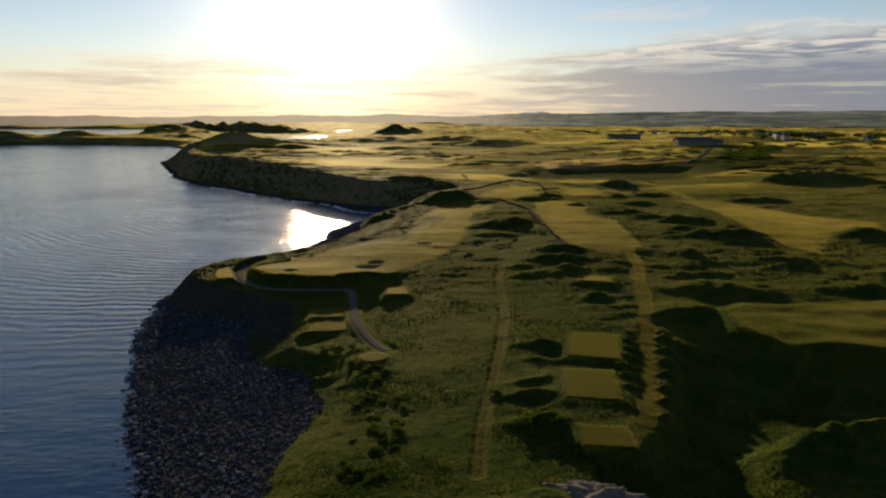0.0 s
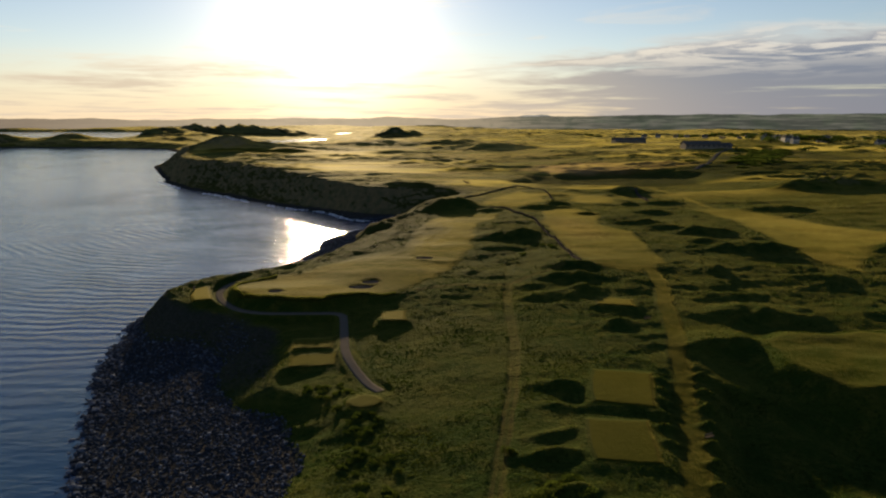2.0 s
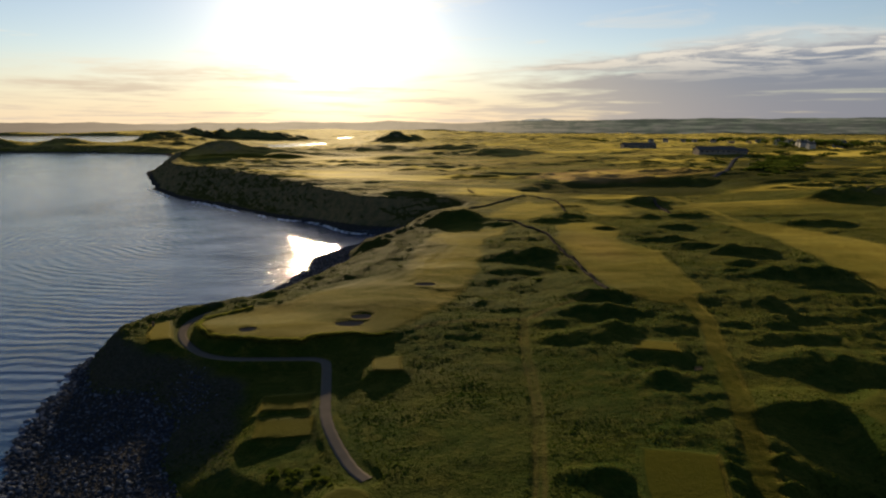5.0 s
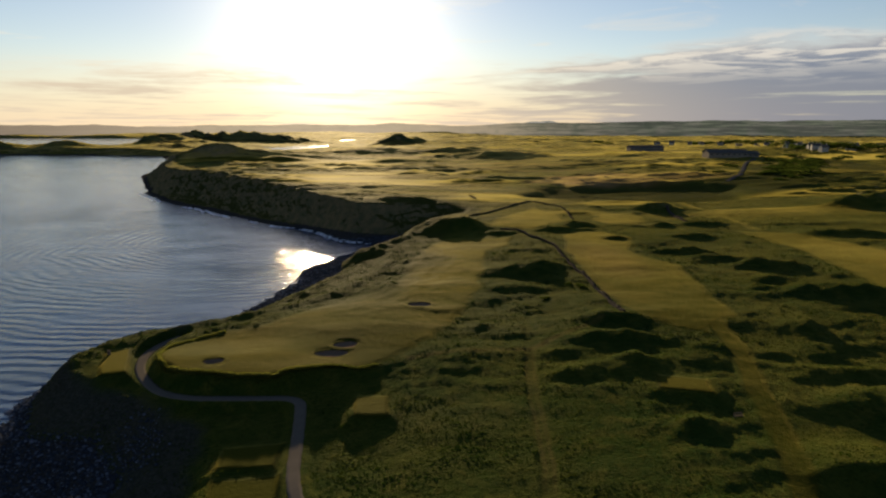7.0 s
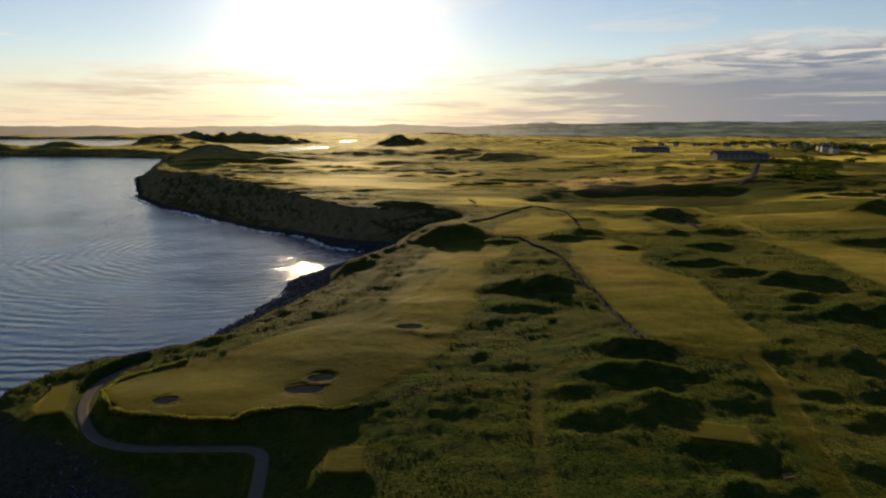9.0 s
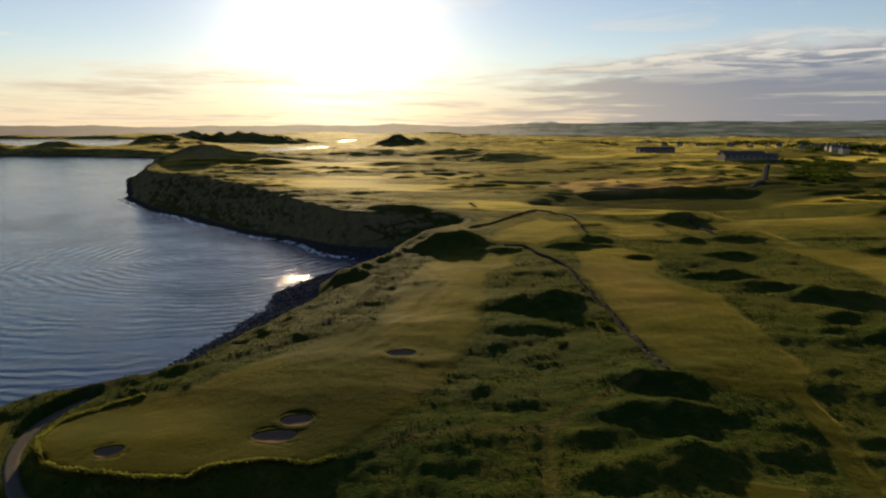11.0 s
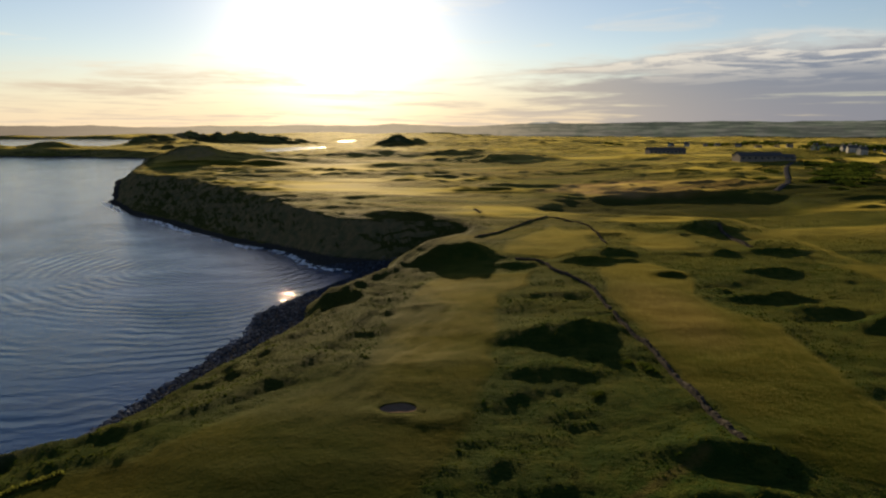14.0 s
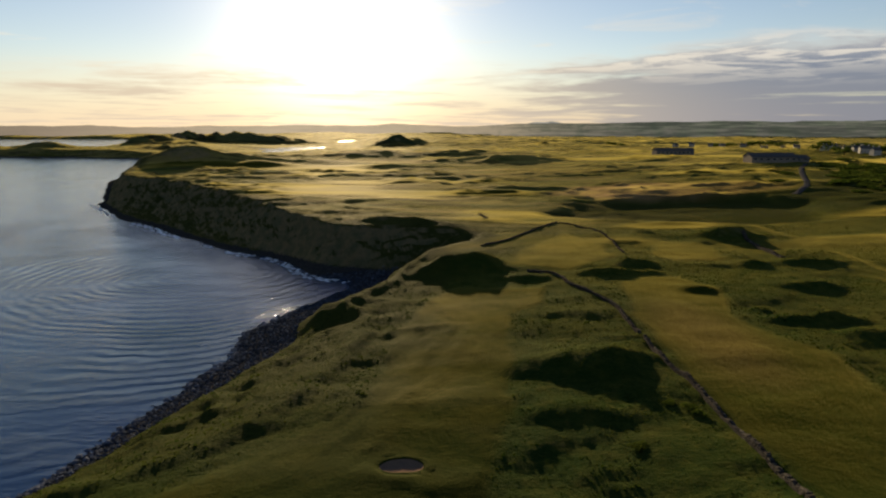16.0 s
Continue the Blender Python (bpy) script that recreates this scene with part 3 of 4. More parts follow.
def make_water():
    m, n = material("sea_water")
    p = where(n)
    xyz = n.add("ShaderNodeSeparateXYZ", {0: p}).outputs
    # swell bending into the bay: rings about a point off the cliffs
    off = n.add("ShaderNodeCombineXYZ", {0: n.math("ADD", xyz[0], 95.0), 1: n.math("SUBTRACT", xyz[1], 428.0)}).outputs[0]
    ring = n.add("ShaderNodeVectorMath", {0: off}, operation="LENGTH").outputs["Value"]
    wob = n.noise(p, 0.02, 3)
    swell = n.math("SINE", n.math("ADD", n.math("MULTIPLY", ring, 1.15), n.math("MULTIPLY", wob, 26.0)))
    swell = n.math("MULTIPLY", swell, n.math("MULTIPLY", n.ramp(n.noise(p, 0.016, 4), 0.36, 0.56), n.ramp(ring, 320.0, 190.0)))
    long = n.add("ShaderNodeMapping", {"Vector": p, "Rotation": (0, 0, radians(18)), "Scale": (0.35, 1.0, 1.0)}).outputs[0]
    chop = n.noise(long, 0.8, 5, 0.65, 0.3)
    small = n.noise(p, 2.6, 4, 0.6)
    h = n.math("ADD", n.math("MULTIPLY", swell, 0.42), n.math("ADD", n.math("MULTIPLY", chop, n.ramp(n.noise(long, 0.10, 3, 0.6), 0.35, 0.65, 0.25, 0.85)), n.math("MULTIPLY", small, 0.20)))
    patch = n.noise(p, 0.008, 4)
    colour = n.mix(n.ramp(patch, 0.35, 0.65), (0.002, 0.020, 0.080, 1), (0.002, 0.034, 0.082, 1))
    finish(n, colour, n.ramp(patch, 0.35, 0.7, 0.07, 0.12), h, 0.50, 0.5, 0.5, IOR=1.333)
    return m


def make_rock(name="shore_rock", dark=(0.013, 0.016, 0.022, 1), pale=(0.088, 0.102, 0.135, 1), rough=0.85):
    m, n = material(name)
    p = where(n)
    rnd = n.add("ShaderNodeNewGeometry").outputs["Random Per Island"]
    grain = n.noise(p, 2.2, 5, 0.65)
    colour = n.mix(n.math("ADD", n.math("MULTIPLY", n.math("POWER", rnd, 3.0), 0.95), n.math("MULTIPLY", grain, 0.25)), dark, pale)
    finish(n, colour, rough, grain, 0.6, 0.08)
    return m


def make_plain(name, colour, rough=0.85, vary=0.35, scale=1.5, bump=0.03, metal=0.0):
    m, n = material(name)
    p = where(n)
    g, w = n.noise(p, scale, 5, 0.6), n.noise(p, scale * 9, 4, 0.6)
    dark = tuple(c * (1 - vary) for c in colour) + (1,)
    lite = tuple(min(1, c * (1 + vary)) for c in colour) + (1,)
    c = n.mix(n.math("ADD", n.math("MULTIPLY", g, 0.7), n.math("MULTIPLY", w, 0.3)), dark, lite)
    finish(n, c, rough, w, 0.5, bump, Metallic=metal)
    return m


def make_leaf(name, dark, pale, translucent=0.45):
    m, n = material(name)
    p = where(n)
    rnd = n.add("ShaderNodeNewGeometry").outputs["Random Per Island"]
    t = n.math("ADD", n.math("MULTIPLY", rnd, 0.35), n.ramp(n.noise(p, 0.09, 5, 0.6), 0.38, 0.66, 0.0, 0.65))
    colour = n.mix(t, dark + (1,), pale + (1,))
    a = n.add("ShaderNodeBsdfDiffuse", {"Color": colour})
    b = n.add("ShaderNodeBsdfTranslucent", {"Color": colour})
    mix = n.add("ShaderNodeMixShader", {0: translucent, 1: a.outputs[0], 2: b.outputs[0]})
    n.add("ShaderNodeOutputMaterial", {"Surface": mix.outputs[0]})
    return m


GROUND, WATER, ROCK = make_ground(), make_water(), make_rock()
TARMAC = make_plain("cart_path_gravel", (0.095, 0.084, 0.070), 0.8, 0.25, 0.6)
SAND = make_plain("bunker_sand", (0.14, 0.095, 0.066), 0.95, 0.2, 0.8)
# paler copies of the rough grass, their tone adding to the backlit rims
FRINGE = make_leaf("fringe_grass", (0.06, 0.075, 0.015), (0.13, 0.13, 0.027), 0.65)
CREST = make_leaf("crest_grass", (0.035, 0.052, 0.010), (0.080, 0.085, 0.016), 0.6)
GRASS = make_leaf("rough_grass", (0.014, 0.034, 0.005), (0.052, 0.062, 0.010), 0.5)
BUSH = make_leaf("shrub_leaves", (0.026, 0.046, 0.007), (0.075, 0.095, 0.015))
WALLSTONE = make_rock("field_stone", (0.027, 0.025, 0.022, 1), (0.078, 0.072, 0.062, 1), 0.9)


# ---- helpers for things ----
def part(name, bm, mat, parent, label=""):
    mesh = bpy.data.meshes.new(name)
    bm.to_mesh(mesh)
    bm.free()
    mesh.materials.append(mat)
    ob = new(name, mesh)
    ob.parent = parent
    if label:
        tagged(ob, label)
    return ob


def box(bm, size, at=(0, 0, 0), turn=0.0):
    m = Matrix.Translation(at) @ Matrix.Rotation(turn, 4, "Z") @ Matrix.Diagonal((*size, 1))
    return bmesh.ops.create_cube(bm, size=1, matrix=m)["verts"]


def ground_at(x, y):
    return float(height(np.array([float(x)]), np.array([float(y)]))[0])


# ---- ground, sea ----
def build_ground():
    front = np.radians(np.linspace(-50, 50, 801))
    rest = np.radians(np.linspace(50, 310, 120)[1:-1])
    a = np.r_[front, rest]
    r = np.r_[np.linspace(0.05, 46, 12), np.exp(np.linspace(math.log(50), math.log(4950), 860))]
    rr, aa = np.meshgrid(r, a, indexing="ij")
    x, y = (rr * np.sin(aa)).ravel(), (20 + rr * np.cos(aa)).ravel()
    z = height(x, y)
    n = len(a)
    i, j = np.meshgrid(np.arange(len(r) - 1), np.arange(n), indexing="ij")
    k = (j + 1) % n
    faces = np.stack([i * n + j, i * n + k, (i + 1) * n + k, (i + 1) * n + j], -1).reshape(-1, 4)[:, ::-1]
    faces = faces[(z[faces] > -2.5).any(1)]
    used = np.unique(faces)
    back = np.zeros(len(z), np.int64)
    back[used] = np.arange(len(used))
    x, y, z = x[used], y[used], z[used]
    mesh = grid_mesh("ground", np.c_[x, y, z], back[faces])
    mesh.polygons.foreach_set("use_smooth", np.ones(len(mesh.polygons), bool))
    lawn = mown(x, y)
    wheel = from_line(TRACK, x + 0.4 * fractal(x, y, 9, 2, 50), y)
    worn = (0.34 + 0.5 * fractal(x, y, 22, 2, 55)) * step(222, 200, y)
    bare = worn * (0.6 * step(0.5, 0.2, np.abs(wheel - 0.7)) + 0.25 * step(1.5, 0.9, wheel))
    bare = np.maximum(bare, 0.4 * step(1.3, 0.5, from_line(CROSS_TRACK, x + 0.8 * fractal(x, y, 6, 2, 51), y)))
    # dried turf on the eastern fairway and the bare land beyond
    bare = np.maximum(bare, 0.5 * step(16, 4, np.hypot((x - 68) / 1.0, (y - 300) / 2.6)))
    bare = np.maximum(bare, 1.0 * step(1.2, 0.7, np.hypot((x - 160) / 80, (y - 565 + 6 * fractal(x, y, 40, 3, 54)) / 34)))
    wx, wy = x + 1.5 * fractal(x, y, 8, 3, 52), y + 1.5 * fractal(x, y, 8, 3, 53)
    stone = step(1.0, -1.0, signed(FOOT, wx, wy))
    stone = np.maximum(stone, 0.8 * step(-2, 2, signed(FOOT, wx, wy)) * step(2.5, -1.5, signed(BRINK, wx, wy)) * step(145, 165, y) * step(246, 232, y))
    cliff = (signed(FOOT, x, y) > 0) & (signed(BRINK, x, y) < 2) & (y > 430) & (y < 1300)
    bare = np.where(cliff, np.maximum(bare, 0.25), bare)
    zones = np.c_[lawn, bare, stone, np.ones(len(x))].astype(np.float32)
    mesh.attributes.new("zones", "FLOAT_COLOR", "POINT").data.foreach_set("color", zones.ravel())
    # coarse dark growth on the sea banks; round the cove it paints the shade
    edge = signed(BRINK, wx, wy) + 9 * fractal(x, y, 20, 3, 56)
    bank = np.maximum(step(12, 0, edge), 0.85 * step(27, 12, edge) * step(430, 390, y)) * step(232, 260, y) * step(1300, 900, y) * (1 - stone)
    # shade put into the colour of the far hollow; dark scrub round the road
    for outline, share in ((SHADED_HOLLOW, 0.85), (THICKET, 0.8)):
        bank = np.maximum(bank, share * step(-9, 6, signed(outline, x + 9 * fractal(x, y, 18, 3, 57), y + 9 * fractal(x, y, 18, 3, 58))))
    mesh.attributes.new("bank", "FLOAT", "POINT").data.foreach_set("value", bank.astype(np.float32))
    mesh.materials.append(GROUND)
    tagged(new("ground", mesh), "rolling grassy links land above sea cliffs", "ground", kind="structure")
    bm = bmesh.new()
    bmesh.ops.create_circle(bm, cap_ends=True, segments=96, radius=4960)
    water = bpy.data.meshes.new("water")
    bm.to_mesh(water)
    bm.free()
    water.materials.append(WATER)
    tagged(new("water", water), "calm blue-grey sea with low curving swell", "sea", kind="structure")


build_ground()


# ---- stones of the beach and the rocky shore ----
def lump(seed, fineness, rough=0.28):
    rng = random.Random(seed)
    bm = bmesh.new()
    bmesh.ops.create_icosphere(bm, subdivisions=fineness, radius=0.5)
    squash = (rng.uniform(0.8, 1.25), rng.uniform(0.7, 1.1), rng.uniform(0.5, 0.8))
    for v in bm.verts:
        v.co = Vector(a * b for a, b in zip(v.co, squash)) * (1 + rng.uniform(-rough, rough))
    bmesh.ops.recalc_face_normals(bm, faces=bm.faces)
    return bm


def turned(rng, n):
    """n random turns about z with a slight lean, as matrices."""
    a = rng.uniform(0, 2 * np.pi, n)
    b, c = rng.uniform(-0.5, 0.5, (2, n))
    rz = np.zeros((n, 3, 3))
    rz[:, 0, 0], rz[:, 0, 1], rz[:, 1, 0], rz[:, 1, 1], rz[:, 2, 2] = np.cos(a), -np.sin(a), np.sin(a), np.cos(a), 1
    rx = np.zeros((n, 3, 3))
    rx[:, 0, 0], rx[:, 1, 1], rx[:, 1, 2], rx[:, 2, 1], rx[:, 2, 2] = 1, np.cos(b), -np.sin(b), np.sin(b), np.cos(b)
    ry = np.zeros((n, 3, 3))
    ry[:, 1, 1], ry[:, 0, 0], ry[:, 0, 2], ry[:, 2, 0], ry[:, 2, 2] = 1, np.cos(c), np.sin(c), -np.sin(c), np.cos(c)
    return rz @ rx @ ry


def scattered(name, shapes, x, y, z, size, rng):
    """One joined mesh of many lumps."""
    verts, faces, base = [], [], 0
    pick = rng.integers(0, len(shapes), len(x))
    turn = turned(rng, len(x))
    for k, bm in enumerate(shapes):
        v = np.array([q.co[:] for q in bm.verts])
        f = np.array([[q.index for q in face.verts] for face in bm.faces])
        some = np.where(pick == k)[0]
        placed = np.einsum("nij,vj->nvi", turn[some], v) * size[some, None, None] + np.c_[x[some], y[some], z[some]][:, None]
        verts.append(placed.reshape(-1, 3))
        faces.append((f[None] + base + np.arange(len(some))[:, None, None] * len(v)).reshape(-1, 3))
        base += len(some) * len(v)
    return grid_mesh(name, np.concatenate(verts), np.concatenate(faces))


def build_stones():
    rng = np.random.default_rng(4)
    shapes = [lump(k, 1) for k in range(7)]
    x, y = rng.uniform(-98, 10, 260000), rng.uniform(20, 425, 260000)
    wx, wy = x + 1.5 * fractal(x, y, 8, 3, 52), y + 1.5 * fractal(x, y, 8, 3, 53)
    shore, foot = signed(SHORE, wx, wy), signed(FOOT, wx, wy)
    keep = (shore > -2.5) & (foot < 0.8) & (rng.uniform(0, 1, len(x)) < np.where(y < 235, 0.95, 1.0))
    x, y, shore = x[keep][:36000], y[keep][:36000], shore[keep][:36000]
    size = rng.lognormal(-0.95, 0.42, len(x)).clip(0.2, 1.0) * np.where(shore < 4, 1.3, 1.0)
    z = np.maximum(height(x, y), -0.5) + 0.12 * size
    mesh = scattered("beach_boulders", shapes, x, y, z, size, rng)
    mesh.materials.append(ROCK)
    tagged(new("beach_boulders", mesh), "grey storm beach of rounded wave-worn boulders", "boulders", kind="stuff")
    # loose rubble tipped below the cart path
    x, y = rng.normal(-51.5, 2.4, 420), rng.normal(182.5, 4.6, 420)
    clear = from_line(CART_PATH, x, y) > 2.6
    x, y = x[clear] - 0.25 * (y[clear] - 182.5), y[clear]
    size = rng.lognormal(-1.1, 0.35, len(x)).clip(0.18, 0.8)
    mesh = scattered("rubble", shapes, x, y, height(x, y) + 0.1 * size, size, rng)
    mesh.materials.append(ROCK)
    tagged(new("rubble", mesh), "loose grey rubble tipped on the slope below the path", "stones", kind="stuff")
    # the larger stones along the water
    big = [lump(40 + k, 2, 0.16) for k in range(6)]
    meshes = []
    for bm in big:
        mesh = bpy.data.meshes.new("boulder")
        bm.to_mesh(mesh)
        bm.free()
        mesh.materials.append(ROCK)
        meshes.append(mesh)
    line = np.array(curve([p for p in SHORE if 30 < p[1] < 380 and p[0] > -120 and p[0] < 0], 12))
    picks = rng.choice(len(line), 170, replace=False)
    for k in picks:
        px, py = line[k] + rng.uniform(-2.2, 2.6, 2)
        s = rng.uniform(0.8, 1.7)
        ob = tagged(new("boulder", meshes[int(rng.integers(6))]), "dark wet boulder at the water's edge", "boulder", "boulders along the waterline")
        ob.matrix_world = Matrix.Translation((px, py, max(ground_at(px, py), -0.3) + 0.1 * s)) @ Matrix.Rotation(rng.uniform(0, 6.3), 4, "Z") @ Matrix.Diagonal((s, s, s, 1))
    for bm in shapes:
        bm.free()


build_stones()


# ---- ribbons laid on the ground: cart path, road ----
def ribbon(points, width, lift=0.10, thick=0.12, per=10):
    line = np.array(curve(points, per))
    way = np.gradient(line, axis=0)
    way /= np.linalg.norm(way, axis=1)[:, None]
    side = np.c_[-way[:, 1], way[:, 0]]
    cols = np.linspace(-0.5, 0.5, 5)
    mid = height(line[:, 0], line[:, 1])
    mid = np.convolve(np.pad(mid, 3, mode="edge"), np.ones(7) / 7, "valid")
    bm = bmesh.new()
    rows = []
    for k, (p, s) in enumerate(zip(line, side)):
        w = width * (1 + 0.05 * math.sin(k * 1.7))
        q = [p + s * c * w for c in cols]
        zz = height(np.array([a[0] for a in q]), np.array([a[1] for a in q]))
        top = [bm.verts.new((a[0], a[1], max(z, mid[k] - 0.1) + lift)) for a, z in zip(q, zz)]
        low = [bm.verts.new((top[0].co.x, top[0].co.y, top[0].co.z - thick - lift)), bm.verts.new((top[-1].co.x, top[-1].co.y, top[-1].co.z - thick - lift))]
        rows.append([low[0], *top, low[1]])
    for a, b in zip(rows, rows[1:]):
        for j in range(len(a) - 1):
            bm.faces.new((a[j], b[j], b[j + 1], a[j + 1]))
    bmesh.ops.recalc_face_normals(bm, faces=bm.faces)
    for f in bm.faces:
        f.smooth = True
    return bm


def laid(name, bm, mat, label, category):
    mesh = bpy.data.meshes.new(name)
    bm.to_mesh(mesh)
    bm.free()
    mesh.materials.append(mat)
    return tagged(new(name, mesh), label, category, kind="structure")


laid("cart_path", ribbon(CART_PATH, 2.2, 0.06, 0.05), TARMAC, "pale gravel cart path round the foot of the green", "path")
ROADWAY = make_plain("road_asphalt", (0.048, 0.048, 0.050), 0.9, 0.2, 0.3)
laid("road", ribbon([(217, 528), (228, 540), (240, 556), (258, 588), (280, 630), (303, 671), (331, 713)], 3.4, 0.2, 0.2), ROADWAY, "grey winding access road towards the buildings", "road")


# ---- dry stone wall beside the fairway ----
def block(rng, size):
    c = np.array([(sx, sy, sz) for sx in (-0.5, 0.5) for sy in (-0.5, 0.5) for sz in (-0.5, 0.5)])
    return c * size * (1 + rng.uniform(-0.16, 0.16, (8, 3)))


BLOCK_FACES = np.array([(0, 1, 3, 2), (4, 6, 7, 5), (0, 4, 5, 1), (2, 3, 7, 6), (0, 2, 6, 4), (1, 5, 7, 3)])


def stone_wall(points, high, wide, course, label, seed, gaps=()):
    rng = np.random.default_rng(seed)
    line = np.array(curve(points, 30))
    run = np.r_[0, np.cumsum(np.linalg.norm(np.diff(line, axis=0), axis=1))]
    wall = tagged(new("stone_wall"), label, "wall")
    verts, faces = [], []
    s = 0.0
    while s < run[-1]:
        step_ = course * rng.uniform(0.8, 1.4)
        x, y = np.interp(s, run, line[:, 0]), np.interp(s, run, line[:, 1])
        x2, y2 = np.interp(s + 0.4, run, line[:, 0]), np.interp(s + 0.4, run, line[:, 1])
        if any(a < s < b for a, b in gaps):
            s += step_
            continue
        turn = math.atan2(y2 - y, x2 - x)
        z = ground_at(x, y)
        c, q = math.cos(turn), math.sin(turn)
        tall = high * (0.8 + 0.35 * math.sin(s * 0.37) * math.sin(s * 0.11 + 1) + rng.uniform(-0.12, 0.12))
        level = -0.25
        while level < tall:
            h = course * rng.uniform(0.6, 0.9)
            for k in (-1, 0, 1):
                b = block(rng, (step_ * 1.02, wide / 3 * 1.1, h))
                b[:, 1] += k * wide / 3 * (1 - 0.15 * level / high)
                b[:, 2] += level + h / 2 + rng.uniform(-0.04, 0.06)
                b[:, 0] += rng.uniform(-0.1, 0.1)
                faces.append(BLOCK_FACES + 8 * len(verts))
                verts.append(np.c_[x + b[:, 0] * c - b[:, 1] * q, y + b[:, 0] * q + b[:, 1] * c, z + b[:, 2]])
            level += h
        s += step_
    mesh = grid_mesh("wall_stones", np.concatenate(verts), np.concatenate(faces))
    mesh.materials.append(WALLSTONE)
    ob = tagged(new("wall_stones", mesh), "stacked grey field stones", kind="stuff")
    ob.parent = wall


stone_wall([(36, 366), (41, 363)] + WALL_LINE, 0.75, 0.75, 0.34, "low dry stone wall along the mown fairway", 7, [(70, 74)])
stone_wall([(24, 410), (36, 421), (48, 439), (64, 460)], 0.4, 0.9, 0.45, "dark overgrown stone bank crossing the links", 8)
stone_wall([(65, 459), (70, 452), (76, 438), (78, 424), (77, 410), (75, 390)], 0.3, 0.7, 0.4, "dark overgrown stone bank curving towards a dune", 9)
stone_wall([(134, 420), (131, 400), (128, 378)], 0.7, 1.4, 0.5, "short dark stone bank beside the mown lane", 10)


# ---- bunkers ----
def bunker(x, y, rx, ry, top, seed):
    rng = random.Random(seed)
    thing = tagged(new("bunker"), "oval sand bunker with a turf lip", "bunker", "bunkers beside the mown turf")
    thing.location = (x, y, top)
    wave = [rng.uniform(0, 6.3) for _ in range(3)]

    def ring(bm, k, z):
        out = []
        for j in range(40):
            a = 2 * math.pi * j / 40
            w = k * (1 + 0.06 * math.sin(2 * a + wave[0]) + 0.05 * math.sin(3 * a + wave[1]))
            out.append(bm.verts.new((rx * w * math.cos(a), ry * w * math.sin(a), z + 0.03 * math.sin(5 * a + wave[2]))))
        return out

    def bridge(bm, rings, cap):
        for a, b in zip(rings, rings[1:]):
            for j in range(40):
                f = bm.faces.new((a[j], a[(j + 1) % 40], b[(j + 1) % 40], b[j]))
                f.smooth = True
        if cap:
            bm.faces.new(rings[-1])
        bmesh.ops.recalc_face_normals(bm, faces=bm.faces)

    bm = bmesh.new()
    bridge(bm, [ring(bm, 1.0, -0.12), ring(bm, 0.9, -0.34), ring(bm, 0.6, -0.46), ring(bm, 0.25, -0.5)], True)
    part("sand", bm, SAND, thing, "raked damp sand")
    bm = bmesh.new()
    bridge(bm, [ring(bm, 1.5, -0.06), ring(bm, 1.3, 0.015), ring(bm, 1.1, 0.03), ring(bm, 1.02, 0.01), ring(bm, 0.98, -0.2)], False)
    lip = part("turf_lip", bm, GROUND, thing, "mown turf rim").data
    zones = np.tile(np.array((0.75, 0, 0, 1), np.float32), len(lip.vertices))
    lip.attributes.new("zones", "FLOAT_COLOR", "POINT").data.foreach_set("color", zones)


for k, b in enumerate(BUNKERS):
    bunker(*b, k)


# ---- rough grass and shrubs ----
def build_tussocks():
    rng = np.random.default_rng(11)
    n = 190000
    r, a = np.exp(rng.uniform(math.log(70), math.log(470), n)), np.radians(rng.uniform(-42, 42, n))
    x, y = r * np.sin(a), 15 + r * np.cos(a)
    lawn = mown(x, y)
    thick = fractal(x, y, 16, 3, 70) + 0.4 * fractal(x, y, 4, 2, 71)
    clear = (from_line(CART_PATH, x, y) > 2.3) & (from_line(TRACK, x, y) > 1.5)
    keep = (lawn < 0.25) & clear & (signed(FOOT, x, y) > 0.5) & (thick > rng.uniform(-0.75, 0.55, n)) & (x < 190)
    x, y, thick = x[keep][:84000], y[keep][:84000], thick[keep][:84000]
    tufts("rough_grass", x, y, thick, rng, GRASS, "tussocky green and straw-coloured rough grass")
    # long grass along the crests, its pale tone painting in the sunlit rim
    n = 70000
    r, a = np.exp(rng.uniform(math.log(70), math.log(460), n)), np.radians(rng.uniform(-40, 40, n))
    x, y = r * np.sin(a), 20 + r * np.cos(a)
    z = height(x, y)
    proud = z - 0.5 * (height(x, y - 3.0) + height(x, y + 3.0))
    keep = (proud > 0.28) & (mown(x, y) < 0.3) & (signed(BRINK, x, y) > -6) & (from_line(CART_PATH, x, y) > 2.3)
    x, y, proud = x[keep][:22000], y[keep][:22000], proud[keep][:22000]
    tufts("crest_grass", x, y, np.clip(proud, 0, 0.6), rng, CREST, "long grass along the dune crests, pale as if sunlit", 0.7)
    # longer fringe left round the edge of the raised green, coloured as backlit
    rim = np.array(curve(GREEN, 60, True))
    pick = rng.integers(0, len(rim), 5200)
    centre = rim.mean(0)
    out = (rim[pick] - centre) / np.linalg.norm(rim[pick] - centre, axis=1)[:, None]
    edge = rim[pick] + out * rng.uniform(-0.2, 0.6, (5200, 1))
    edge = edge[(edge[:, 1] < 204) | (edge[:, 0] < -50)]
    tufts("fringe_grass", edge[:, 0], edge[:, 1], np.full(len(edge), 0.5), rng, FRINGE, "long grass along the raised green, tinted as a lit rim", 1.7)


